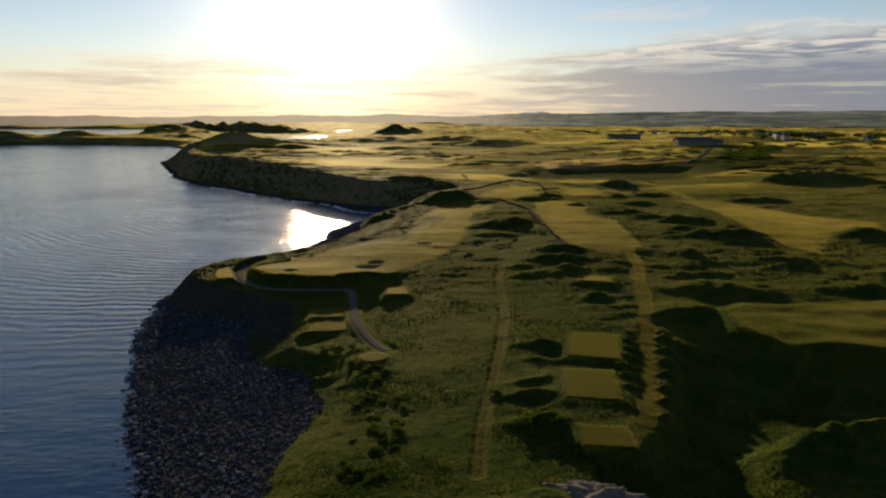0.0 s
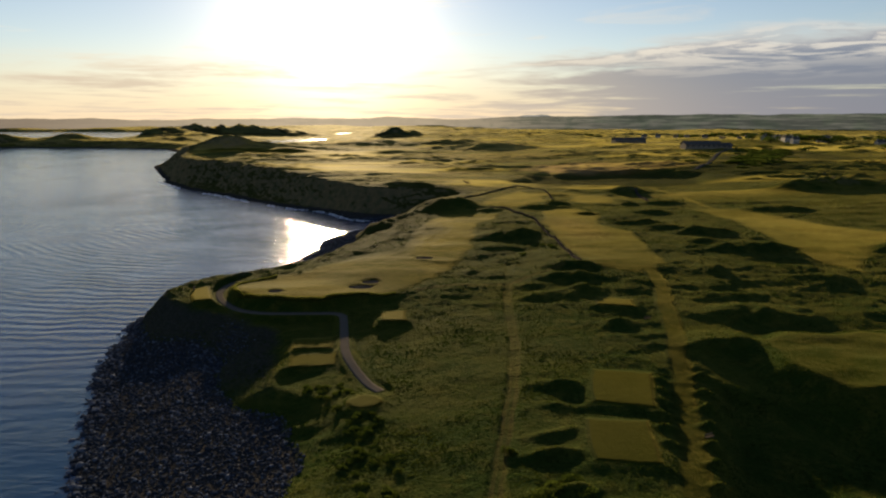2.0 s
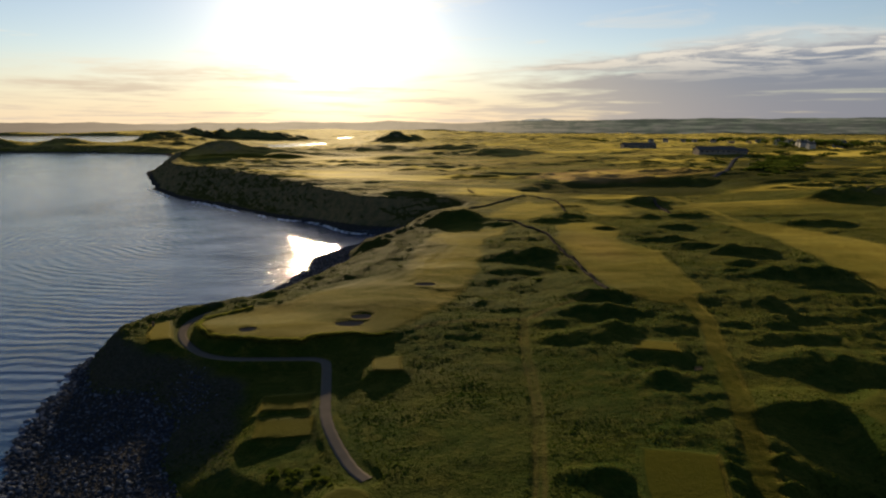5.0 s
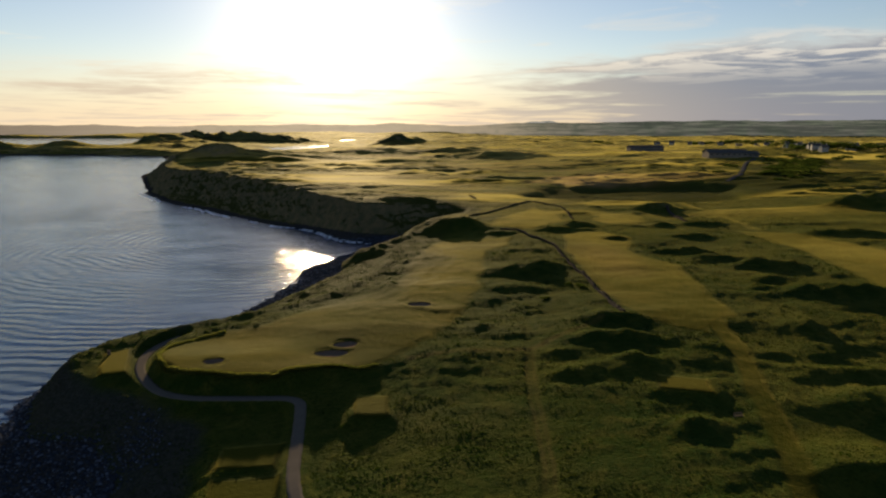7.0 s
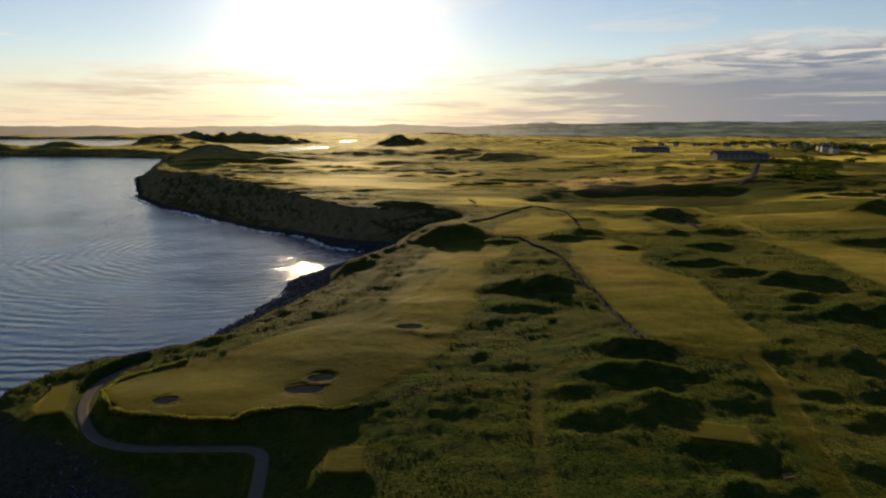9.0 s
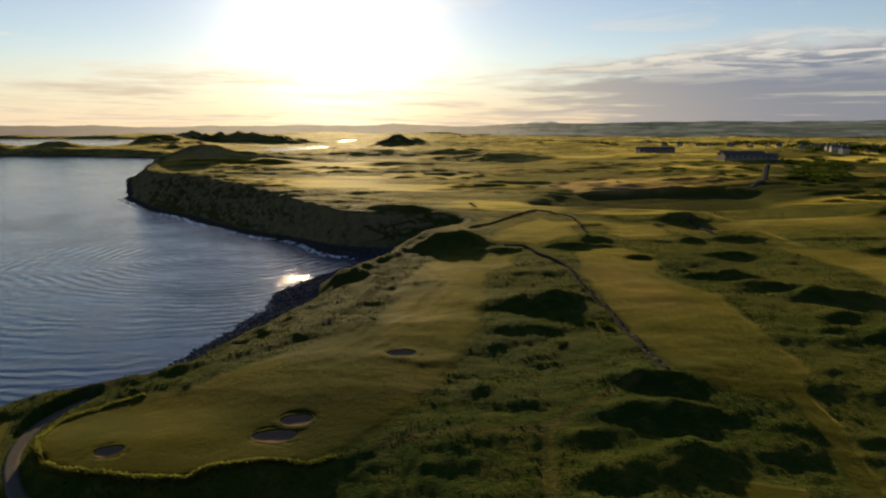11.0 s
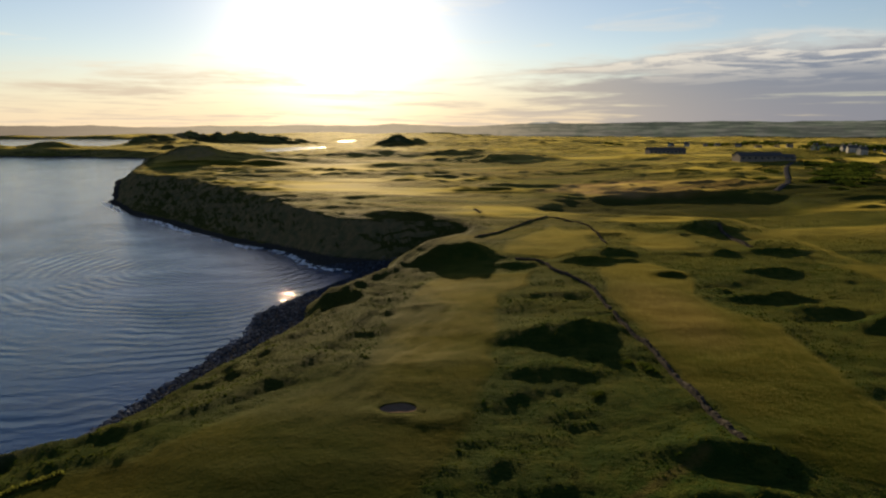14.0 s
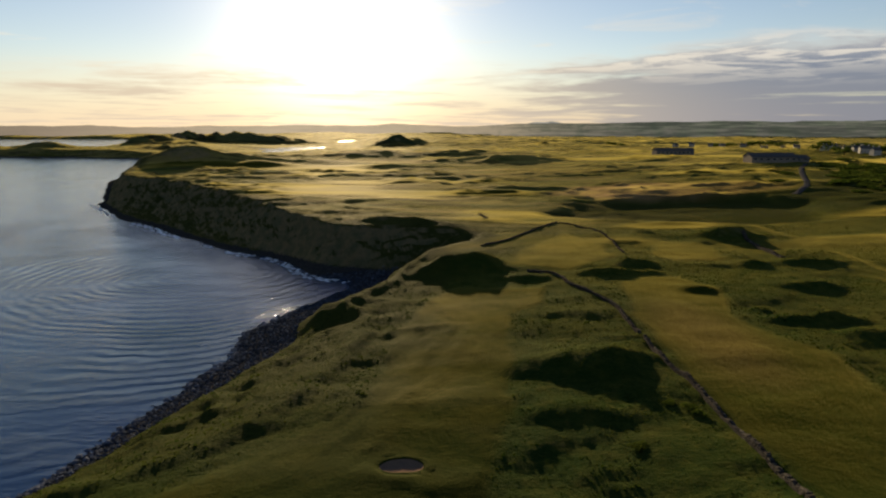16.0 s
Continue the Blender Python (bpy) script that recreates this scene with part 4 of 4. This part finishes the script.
def tufts(name, x, y, thick, rng, mat, label, tall=1.0):
    n = len(x)
    z = height(x, y)
    size = tall * rng.uniform(0.24, 0.46, n) * (1 + 0.7 * np.clip(thick, -0.3, 0.6)) * (0.75 + 0.0016 * np.hypot(x, y))
    blades, verts = 5, []
    turn0 = rng.uniform(0, 2 * np.pi, n)
    for k in range(blades):
        t = turn0 + k * np.pi / 3 * rng.uniform(0.8, 1.2, n)
        out, wide, high = size * rng.uniform(0.05, 0.6, n), size * rng.uniform(0.3, 0.6, n), size * rng.uniform(0.16, 0.40, n) * tall
        c, s = np.cos(t), np.sin(t)
        a0 = np.c_[x + c * out * 0.5 - s * wide, y + s * out * 0.5 + c * wide, z - 0.1]
        b0 = np.c_[x + c * out * 0.5 + s * wide, y + s * out * 0.5 - c * wide, z - 0.1]
        lean = rng.uniform(-0.2, 0.2, (2, n)) * size
        top = np.c_[x + c * out * 0.9 + lean[0], y + s * out * 0.9 + lean[1], z + high * 0.8]
        verts.append(np.stack([a0, b0, top], 1))
    verts = np.concatenate(verts).reshape(-1, 3)
    mesh = grid_mesh(name, verts, np.arange(len(verts)).reshape(-1, 3))
    mesh.materials.append(mat)
    tagged(new(name, mesh), label, "grass", kind="stuff")


build_tussocks()


def shrub_mesh(name, wide, tall, leaves, rng, leaf=0.22):
    """An uneven crown of many small leaf sprays."""
    lobes = [(rng.uniform(-0.5, 0.5) * wide, rng.uniform(-0.5, 0.5) * wide, rng.uniform(0.2, 0.6) * tall, rng.uniform(0.25, 0.5) * wide) for _ in range(7)]
    bm = bmesh.new()
    for _ in range(leaves):
        cx, cy, cz, r = rng.choice(lobes)
        d = Vector((rng.gauss(0, 1), rng.gauss(0, 1), abs(rng.gauss(0.2, 0.8)))).normalized() * r * rng.uniform(0.75, 1.1)
        p = Vector((cx + d.x, cy + d.y, max(0.05, cz * 0.6 + d.z * tall / wide)))
        u = Vector((rng.gauss(0, 1), rng.gauss(0, 1), rng.gauss(0, 1))).normalized() * leaf * rng.uniform(0.7, 1.5)
        v = u.orthogonal().normalized() * leaf * rng.uniform(0.5, 1.0)
        bm.faces.new([bm.verts.new(p + q) for q in (-u, v, u, -v)])
    mesh = bpy.data.meshes.new(name)
    bm.to_mesh(mesh)
    bm.free()
    return mesh


def twig_mesh(tall, rng):
    bm = bmesh.new()
    for k in range(5):
        a = k * 1.3 + rng.uniform(-0.3, 0.3)
        m = Matrix.Rotation(a, 4, "Z") @ Matrix.Rotation(rng.uniform(0.2, 0.6), 4, "X") @ Matrix.Translation((0, 0, tall * 0.25))
        bmesh.ops.create_cone(bm, cap_ends=True, segments=5, radius1=0.06, radius2=0.02, depth=tall * 0.6, matrix=m)
    mesh = bpy.data.meshes.new("stems")
    bm.to_mesh(mesh)
    bm.free()
    return mesh


BARK = make_plain("bark", (0.07, 0.05, 0.035), 0.9, 0.4, 3)


def build_shrubs():
    rng = random.Random(5)
    crowns = [shrub_mesh("crown", 1.0, 0.62, 420, rng, 0.075) for _ in range(4)]
    stems = [twig_mesh(0.6, rng) for _ in range(4)]
    for m in crowns:
        m.materials.append(BUSH)
    for m in stems:
        m.materials.append(BARK)
    spots = [(18, 106, 2.6), (20, 107.5, 2.4), (22, 107, 2.2), (17, 103, 2.4), (19, 101.5, 2.0), (23, 103.5, 2.0), (49, 264, 1.8), (46, 266, 1.6), (49.5, 261, 1.8), (36, 252, 2.0), (14, 118, 2.0)]
    while len(spots) < 90:
        # low growth along the brow above the boulder beach
        k = rng.uniform(0, 1)
        x, y = np.interp(k, (0, 0.4, 0.7, 1), (-12, -10, -14, -24)) + rng.uniform(-3.5, 6), 88 + 62 * k
        if from_line(CART_PATH, np.array([x]), np.array([y]))[0] > 4 and all(tee_inside(t, x, y) < -1.5 for t in TEES):
            spots.append((x, y, rng.uniform(0.8, 1.7)))
    for x, y, s in spots:
        k = rng.randrange(4)
        ob = tagged(new("shrub"), "dense low green shrub among rough grass", "shrub", "shrubs in the rough")
        new("crown", crowns[k]).parent = ob
        new("stems", stems[k]).parent = ob
        ob.matrix_world = Matrix.Translation((x, y, ground_at(x, y) - 0.1)) @ Matrix.Rotation(rng.uniform(0, 6), 4, "Z") @ Matrix.Diagonal((s, s, s * rng.uniform(0.8, 1.1), 1))


build_shrubs()


# ---- buildings beyond the links ----
RENDERED, SLATE, GLASS = make_plain("white_render", (0.33, 0.32, 0.29), 0.8, 0.08, 0.3), make_plain("roof_slate", (0.075, 0.073, 0.072), 0.6, 0.25, 0.8), make_plain("dark_window_glass", (0.03, 0.035, 0.04), 0.1, 0.1, 1)
CLAD = make_plain("dark_cladding", (0.16, 0.145, 0.125), 0.7, 0.2, 0.4)


def gable_roof(wide, deep, eaves, rise, over=0.4):
    bm = bmesh.new()
    w, d = wide / 2 + over, deep / 2 + over
    low, drop = eaves - over * rise / (deep / 2), 0.22
    v = [bm.verts.new(p) for p in ((-w, -d, low), (w, -d, low), (w, 0, eaves + rise), (-w, 0, eaves + rise), (w, d, low), (-w, d, low))]
    u = [bm.verts.new((q.co.x, q.co.y, q.co.z - drop)) for q in v]
    for f in ((0, 1, 2, 3), (3, 2, 4, 5)):
        bm.faces.new([v[k] for k in f])
        bm.faces.new([u[k] for k in reversed(f)])
    for a, b in ((0, 1), (1, 2), (2, 4), (4, 5), (5, 3), (3, 0)):
        bm.faces.new((v[a], u[a], u[b], v[b]))
    bmesh.ops.recalc_face_normals(bm, faces=bm.faces)
    return bm


def gable_walls(wide, deep, eaves, rise):
    bm = bmesh.new()
    w, d = wide / 2, deep / 2
    base = [bm.verts.new((x, y, -1.5)) for x, y in ((-w, -d), (w, -d), (w, d), (-w, d))]
    top = [bm.verts.new((x, y, eaves)) for x, y in ((-w, -d), (w, -d), (w, d), (-w, d))]
    peak = [bm.verts.new((-w, 0, eaves + rise)), bm.verts.new((w, 0, eaves + rise))]
    bm.faces.new((base[0], base[1], top[1], top[0]))
    bm.faces.new((base[2], base[3], top[3], top[2]))
    bm.faces.new((base[1], base[2], top[2], peak[1], top[1]))
    bm.faces.new((base[3], base[0], top[0], peak[0], top[3]))
    bm.faces.new(base[::-1])
    bmesh.ops.recalc_face_normals(bm, faces=bm.faces)
    return bm


def window(name, parent, x, y, z, w, h, deep=0.12):
    bm = bmesh.new()
    box(bm, (w, deep, h), (x, y, z))
    glass = part(name, bm, GLASS, parent)
    bm = bmesh.new()
    for sx, sz, ww, hh in ((0, h / 2, w + 0.2, 0.12), (0, -h / 2, w + 0.3, 0.14), (-w / 2, 0, 0.12, h), (w / 2, 0, 0.12, h)):
        box(bm, (ww, deep + 0.1, hh), (x + sx, y, z + sz))
    part("window_frame", bm, RENDERED, glass)


def house(x, y, wide, deep, eaves, rise, turn, walls, label, group="", rows=1, count=3):
    ob = tagged(new("house"), label, "house", group)
    part("wall", gable_walls(wide, deep, eaves, rise), walls, ob)
    roof = part("roof", gable_roof(wide, deep, eaves, rise), SLATE, ob, "dark slate roof")
    for sx in (-0.38, 0.38):
        bm = bmesh.new()
        box(bm, (0.9, 0.7, 1.6), (sx * wide, 0, eaves + rise + 0.5))
        box(bm, (1.1, 0.9, 0.2), (sx * wide, 0, eaves + rise + 1.35))
        part("chimney", bm, walls, roof)
    for level in range(rows):
        for k in range(count):
            px = (k + 0.5) / count * wide - wide / 2
            if level == 0 and k == count // 2:
                continue
            window("window", ob, px, -deep / 2 - 0.03, 1.5 + 2.7 * level, 1.2, 1.2)
    bm = bmesh.new()
    box(bm, (1.0, 0.14, 2.1), ((count // 2 + 0.5) / count * wide - wide / 2, -deep / 2 - 0.03, 1.05))
    part("door", bm, CLAD, ob)
    ob.matrix_world = Matrix.Translation((x, y, ground_at(x, y) + 0.3)) @ Matrix.Rotation(turn, 4, "Z")
    return ob


def long_hall(x, y, wide, deep, high, rise, turn, label, bays, mat):
    ob = tagged(new("hall"), label, "building")
    part("wall", gable_walls(wide, deep, high, rise), mat, ob)
    part("roof", gable_roof(wide, deep, high, rise, 0.8), SLATE, ob, "long grey roof")
    for k in range(bays):
        window("window", ob, (k + 0.5) / bays * wide - wide / 2, -deep / 2 - 0.04, high * 0.5, wide / bays * 0.55, high * 0.4)
    ob.matrix_world = Matrix.Translation((x, y, ground_at(x, y) + 0.2)) @ Matrix.Rotation(turn, 4, "Z")


def build_village():
    rng = random.Random(8)
    long_hall(266, 852, 41, 14, 5.0, 2.4, 0.03, "long low dark clubhouse with a row of windows", 9, CLAD)
    long_hall(312, 738, 40, 18, 4.2, 3.4, -0.04, "wide grey hall with a slate roof", 7, CLAD)
    long_hall(338, 742, 18, 14, 3.4, 2.6, -0.04, "small grey annexe beside the hall", 3, CLAD)
    spots = [(464, 1288), (577, 1330), (595, 1290), (570, 1068), (555, 1019), (483, 862), (474, 831), (557, 1373), (629, 1291), (600, 1040), (585, 1000), (625, 1080),
             (640, 1010), (520, 1340), (540, 880), (560, 905), (665, 1150), (600, 850), (530, 1010), (548, 990), (612, 1120), (650, 1060), (505, 905), (680, 1090), (590, 1180), (440, 1300)]
    for k, (x, y) in enumerate(spots):
        house(x, y, rng.uniform(8, 12), 7.0, rng.choice((2.9, 5.2)), 2.6, rng.uniform(-0.6, 0.6), RENDERED, "white rendered house with a slate roof",
              "houses of the village", 1 if k % 2 else 2)


build_village()


def build_trees():
    rng = random.Random(21)
    crowns = [shrub_mesh("crown", 1.0, 1.0, 260, rng, 0.09) for _ in range(3)]
    for m in crowns:
        m.materials.append(BUSH)
    bm = bmesh.new()
    bmesh.ops.create_cone(bm, cap_ends=True, segments=7, radius1=0.05, radius2=0.02, depth=0.7, matrix=Matrix.Translation((0, 0, 0.2)))
    for k in range(4):
        m = Matrix.Rotation(k * 1.6, 4, "Z") @ Matrix.Translation((0, 0, 0.3)) @ Matrix.Rotation(0.8, 4, "X") @ Matrix.Translation((0, 0, 0.15))
        bmesh.ops.create_cone(bm, cap_ends=True, segments=5, radius1=0.02, radius2=0.008, depth=0.35, matrix=m)
    trunk = bpy.data.meshes.new("trunk")
    bm.to_mesh(trunk)
    bm.free()
    trunk.materials.append(BARK)
    spots = [(561, 1378), (548, 1380), (575, 1376), (565, 996), (572, 1002), (580, 1008), (525, 863), (515, 868), (535, 860), (542, 866), (500, 872), (508, 880), (386, 1464),
             (400, 1468), (372, 1462), (590, 1020), (600, 1015), (612, 1030), (560, 870), (575, 880), (590, 890), (550, 1040), (618, 870), (635, 880), (450, 845), (630, 1310)]
    spots += [(400 + 17 * k, 690 + 13 * (k % 3) + 3 * k) for k in range(12)]
    spots += [(455 + 24 * k + rng.uniform(-9, 9), 900 + rng.uniform(-12, 30) + 4 * k) for k in range(14)] + [(560 + 18 * k, 1400 + rng.uniform(-15, 25)) for k in range(10)]
    for x, y in spots:
        s = rng.uniform(9, 15) if y > 830 else rng.uniform(5, 8)
        ob = tagged(new("tree"), "dark wind-shaped tree near the village houses", "tree", "trees round the village")
        new("crown", rng.choice(crowns)).parent = ob
        new("trunk", trunk).parent = ob
        ob.children[0].location.z = 0.22
        ob.matrix_world = Matrix.Translation((x, y, ground_at(x, y) - 0.2)) @ Matrix.Rotation(rng.uniform(0, 6), 4, "Z") @ Matrix.Diagonal((s, s, s * 0.75, 1))


build_trees()


def build_thicket():
    rng = random.Random(33)
    crowns = [shrub_mesh("crown", 1.0, 0.5, 260, rng, 0.10) for _ in range(3)]
    for m in crowns:
        m.materials.append(BUSH)
    for k in range(90):
        u, v = rng.uniform(0, 1), rng.gauss(0, 1)
        x, y = 268 + 120 * u + 14 * v, 545 + 190 * u + 22 * rng.gauss(0, 1)
        if abs(x - np.interp(y, (556, 588, 630, 671, 713), (240, 258, 280, 303, 331))) < 9:
            continue
        s = rng.uniform(4, 9)
        ob = tagged(new("gorse_bush", rng.choice(crowns)), "dark spreading gorse bush on rough ground", "bush", "gorse thicket near the road")
        ob.matrix_world = Matrix.Translation((x, y, ground_at(x, y) - 0.3)) @ Matrix.Rotation(rng.uniform(0, 6), 4, "Z") @ Matrix.Diagonal((s * 1.6, s, s * 0.7, 1))


build_thicket()


# ---- small things on the course ----
TIMBER, WHITEBOARD = make_plain("weathered_timber", (0.10, 0.08, 0.06), 0.85, 0.3, 4), make_plain("white_paint", (0.75, 0.75, 0.72), 0.6, 0.08, 2)


def litter_bin(x, y):
    ob = tagged(new("litter_bin"), "dark timber litter bin at the cliff-edge tee", "bin")
    for k in range(10):
        a = 2 * math.pi * k / 10
        bm = bmesh.new()
        box(bm, (0.2, 0.05, 0.95), (0.32 * math.sin(a), -0.32 * math.cos(a), 0.5), a)
        part("slat", bm, TIMBER, ob)
    bm = bmesh.new()
    bmesh.ops.create_cone(bm, cap_ends=True, segments=16, radius1=0.4, radius2=0.34, depth=0.08, matrix=Matrix.Translation((0, 0, 1.02)))
    part("lid", bm, TIMBER, ob)
    ob.location = (x, y, ground_at(x, y))


def bench(x, y, turn):
    ob = tagged(new("bench"), "dark timber bench beside the tee walkway", "bench")
    for k in range(3):
        bm = bmesh.new()
        box(bm, (1.8, 0.13, 0.04), (0, (k - 1) * 0.16, 0.45))
        part("seat_slat", bm, TIMBER, ob)
    for k in range(2):
        bm = bmesh.new()
        box(bm, (1.8, 0.04, 0.13), (0, 0.27, 0.65 + 0.2 * k))
        part("back_slat", bm, TIMBER, ob)
    for sx in (-0.8, 0.8):
        bm = bmesh.new()
        box(bm, (0.08, 0.5, 0.06), (sx, 0, 0.4))
        box(bm, (0.08, 0.08, 0.45), (sx, -0.2, 0.2))
        box(bm, (0.08, 0.08, 0.95), (sx, 0.24, 0.45))
        part("leg", bm, TIMBER, ob)
    ob.matrix_world = Matrix.Translation((x, y, ground_at(x, y))) @ Matrix.Rotation(turn, 4, "Z")


def timber_steps(x, y, turn):
    ob = tagged(new("timber_steps"), "flight of dark timber steps set in the dune", "steps")
    for k in range(9):
        bm = bmesh.new()
        box(bm, (1.8, 0.75, 0.16), (0, k * 0.8, 0.1 + k * 0.16))
        part("tread", bm, TIMBER, ob)
    for sx in (-0.95, 0.95):
        for k in range(4):
            bm = bmesh.new()
            box(bm, (0.1, 0.1, 1.5), (sx, k * 2.1, 0.6 + k * 0.42))
            part("post", bm, TIMBER, ob)
        bm = bmesh.new()
        v = box(bm, (0.1, 6.6, 0.1), (sx, 3.2, 1.95))
        for q in v:
            q.co.z += (q.co.y - 3.2) * 0.2
        part("handrail", bm, TIMBER, ob)
    ob.matrix_world = Matrix.Translation((x, y, ground_at(x, y))) @ Matrix.Rotation(turn, 4, "Z")


def outcrop(x, y, seed):
    """A broken, weathered ledge of rock."""
    bm = bmesh.new()
    bmesh.ops.create_icosphere(bm, subdivisions=5, radius=0.5)
    for v in bm.verts:
        q = Vector((v.co.x * 9, v.co.y * 5, v.co.z * 3)) + Vector((seed, 0, 0))
        crag = noise.fractal(q, 1.0, 2.0, 5)
        fine = noise.turbulence(q * 2.5, 4, True)
        v.co *= 1 + 0.30 * crag - 0.10 * fine
    mesh = bpy.data.meshes.new("rock_outcrop")
    bm.to_mesh(mesh)
    bm.free()
    mesh.materials.append(PALE_ROCK)
    ob = tagged(new("rock_outcrop", mesh), "pale weathered rock outcrop on a grassy knoll", "rock")
    ob.matrix_world = Matrix.Translation((x, y, ground_at(x, y) - 0.6)) @ Matrix.Rotation(-0.25, 4, "Z") @ Matrix.Diagonal((16, 7, 4.0, 1))


def tee_marker_board(x, y, turn):
    ob = tagged(new("sign_board"), "small white board on short posts in the grass", "sign")
    bm = bmesh.new()
    box(bm, (1.0, 0.05, 0.5), (0, 0, 0.75))
    part("board", bm, WHITEBOARD, ob)
    for sx in (-0.4, 0.4):
        bm = bmesh.new()
        box(bm, (0.07, 0.07, 0.9), (sx, 0.06, 0.4))
        part("post", bm, TIMBER, ob)
    ob.matrix_world = Matrix.Translation((x, y, ground_at(x, y))) @ Matrix.Rotation(turn, 4, "Z")


PALE_ROCK = make_plain("pale_rock", (0.115, 0.105, 0.088), 0.9, 0.6, 0.7, 0.12)
litter_bin(-72.8, 216.5)
bench(49.5, 122.0, 0.4)
bench(58.0, 178.5, 0.2)
timber_steps(31, 470, 0.5)
outcrop(25, 82, 3)
tee_marker_board(89, 104, 0.3)


# ---- surf along the foot of the far cliffs ----
def build_foam():
    rng = np.random.default_rng(3)
    m, n = material("surf_foam")
    p = where(n)
    finish(n, n.mix(n.noise(p, 1.5, 5), (0.7, 0.7, 0.7, 1), (0.9, 0.9, 0.9, 1)), 0.9, n.noise(p, 3, 4), 0.5, 0.1)
    line = np.array(curve([q for q in SHORE if 400 < q[1] < 690 and q[0] > -275], 16))
    verts, faces = [], []
    for k in range(0, len(line) - 1):
        if smooth_noise(np.array([k * 0.13]), np.array([0.5]), 9)[0] < -0.12:
            continue
        (ax, ay), (bx, by) = line[k], line[k + 1]
        t = np.array([bx - ax, by - ay]) / max(1e-6, math.hypot(bx - ax, by - ay))
        out = np.array([-t[1], t[0]])
        out = out if signed(SHORE, np.array([ax + out[0] * 5]), np.array([ay + out[1] * 5]))[0] < 0 else -out
        for j in range(2):
            o, w = rng.uniform(0.2, 4.5), rng.uniform(0.8, 2.2)
            q = [(ax, ay) + out * o, (bx, by) + out * (o + rng.uniform(-0.4, 0.4)), (bx, by) + out * (o + w), (ax, ay) + out * (o + w * rng.uniform(0.4, 1))]
            faces.append(np.arange(4) + len(verts))
            verts += [(u[0], u[1], 0.06) for u in q]
    mesh = grid_mesh("surf", verts, faces)
    mesh.materials.append(m)
    tagged(new("surf", mesh), "thin broken line of white surf below the cliffs", "surf", kind="stuff")


build_foam()


# ---- hazy hills on the horizon ----
def build_far_hills():
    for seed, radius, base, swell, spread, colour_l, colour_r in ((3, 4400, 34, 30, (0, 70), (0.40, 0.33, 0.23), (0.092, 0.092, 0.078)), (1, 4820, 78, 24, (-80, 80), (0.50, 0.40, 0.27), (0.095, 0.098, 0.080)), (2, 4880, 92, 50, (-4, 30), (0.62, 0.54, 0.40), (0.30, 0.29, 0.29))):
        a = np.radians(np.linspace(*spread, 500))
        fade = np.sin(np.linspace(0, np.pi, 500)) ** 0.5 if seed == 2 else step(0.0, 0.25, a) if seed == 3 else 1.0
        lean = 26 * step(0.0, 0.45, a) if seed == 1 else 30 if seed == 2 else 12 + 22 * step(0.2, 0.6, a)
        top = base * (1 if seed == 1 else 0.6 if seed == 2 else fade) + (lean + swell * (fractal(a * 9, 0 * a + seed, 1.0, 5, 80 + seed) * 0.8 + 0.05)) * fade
        if seed == 1:
            top = top - 6 * step(-0.1, -0.4, a)
        x, y = radius * np.sin(a), 20 + radius * np.cos(a)
        verts = np.concatenate([np.c_[x, y, 0 * x - 20], np.c_[x, y, top], np.c_[x * 1.008, y * 1.008, 0 * x - 20]])
        k = np.arange(499)
        faces = np.concatenate([np.stack([k, k + 1, k + 501, k + 500], 1), np.stack([k + 500, k + 501, k + 1001, k + 1000], 1)])
        mesh = grid_mesh("backdrop", verts, faces)
        m, n = material("distant_hills")
        p = where(n)
        # the sheets glow: haze is put into their colour, palest towards the sun
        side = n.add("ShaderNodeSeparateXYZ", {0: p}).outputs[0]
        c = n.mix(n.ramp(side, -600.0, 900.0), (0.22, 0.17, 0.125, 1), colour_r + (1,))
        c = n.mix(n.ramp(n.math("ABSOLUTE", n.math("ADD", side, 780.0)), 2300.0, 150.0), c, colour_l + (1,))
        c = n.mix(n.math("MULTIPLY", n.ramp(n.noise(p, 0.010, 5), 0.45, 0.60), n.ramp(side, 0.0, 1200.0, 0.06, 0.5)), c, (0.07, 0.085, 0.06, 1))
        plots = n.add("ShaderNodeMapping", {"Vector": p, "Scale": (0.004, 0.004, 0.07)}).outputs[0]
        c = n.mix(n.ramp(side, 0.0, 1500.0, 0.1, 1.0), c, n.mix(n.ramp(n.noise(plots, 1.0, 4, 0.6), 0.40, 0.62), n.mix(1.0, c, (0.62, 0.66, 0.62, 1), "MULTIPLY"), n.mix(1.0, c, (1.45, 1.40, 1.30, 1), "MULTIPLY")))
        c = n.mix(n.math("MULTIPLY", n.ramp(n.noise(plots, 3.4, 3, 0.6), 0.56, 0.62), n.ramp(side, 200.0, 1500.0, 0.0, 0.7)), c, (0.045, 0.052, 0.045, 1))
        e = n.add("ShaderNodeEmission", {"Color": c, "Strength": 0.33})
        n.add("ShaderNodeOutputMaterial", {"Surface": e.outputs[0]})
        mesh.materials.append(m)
        tagged(new("backdrop", mesh), "low hills along the horizon, glowing with painted haze", "hills", kind="structure")


build_far_hills()
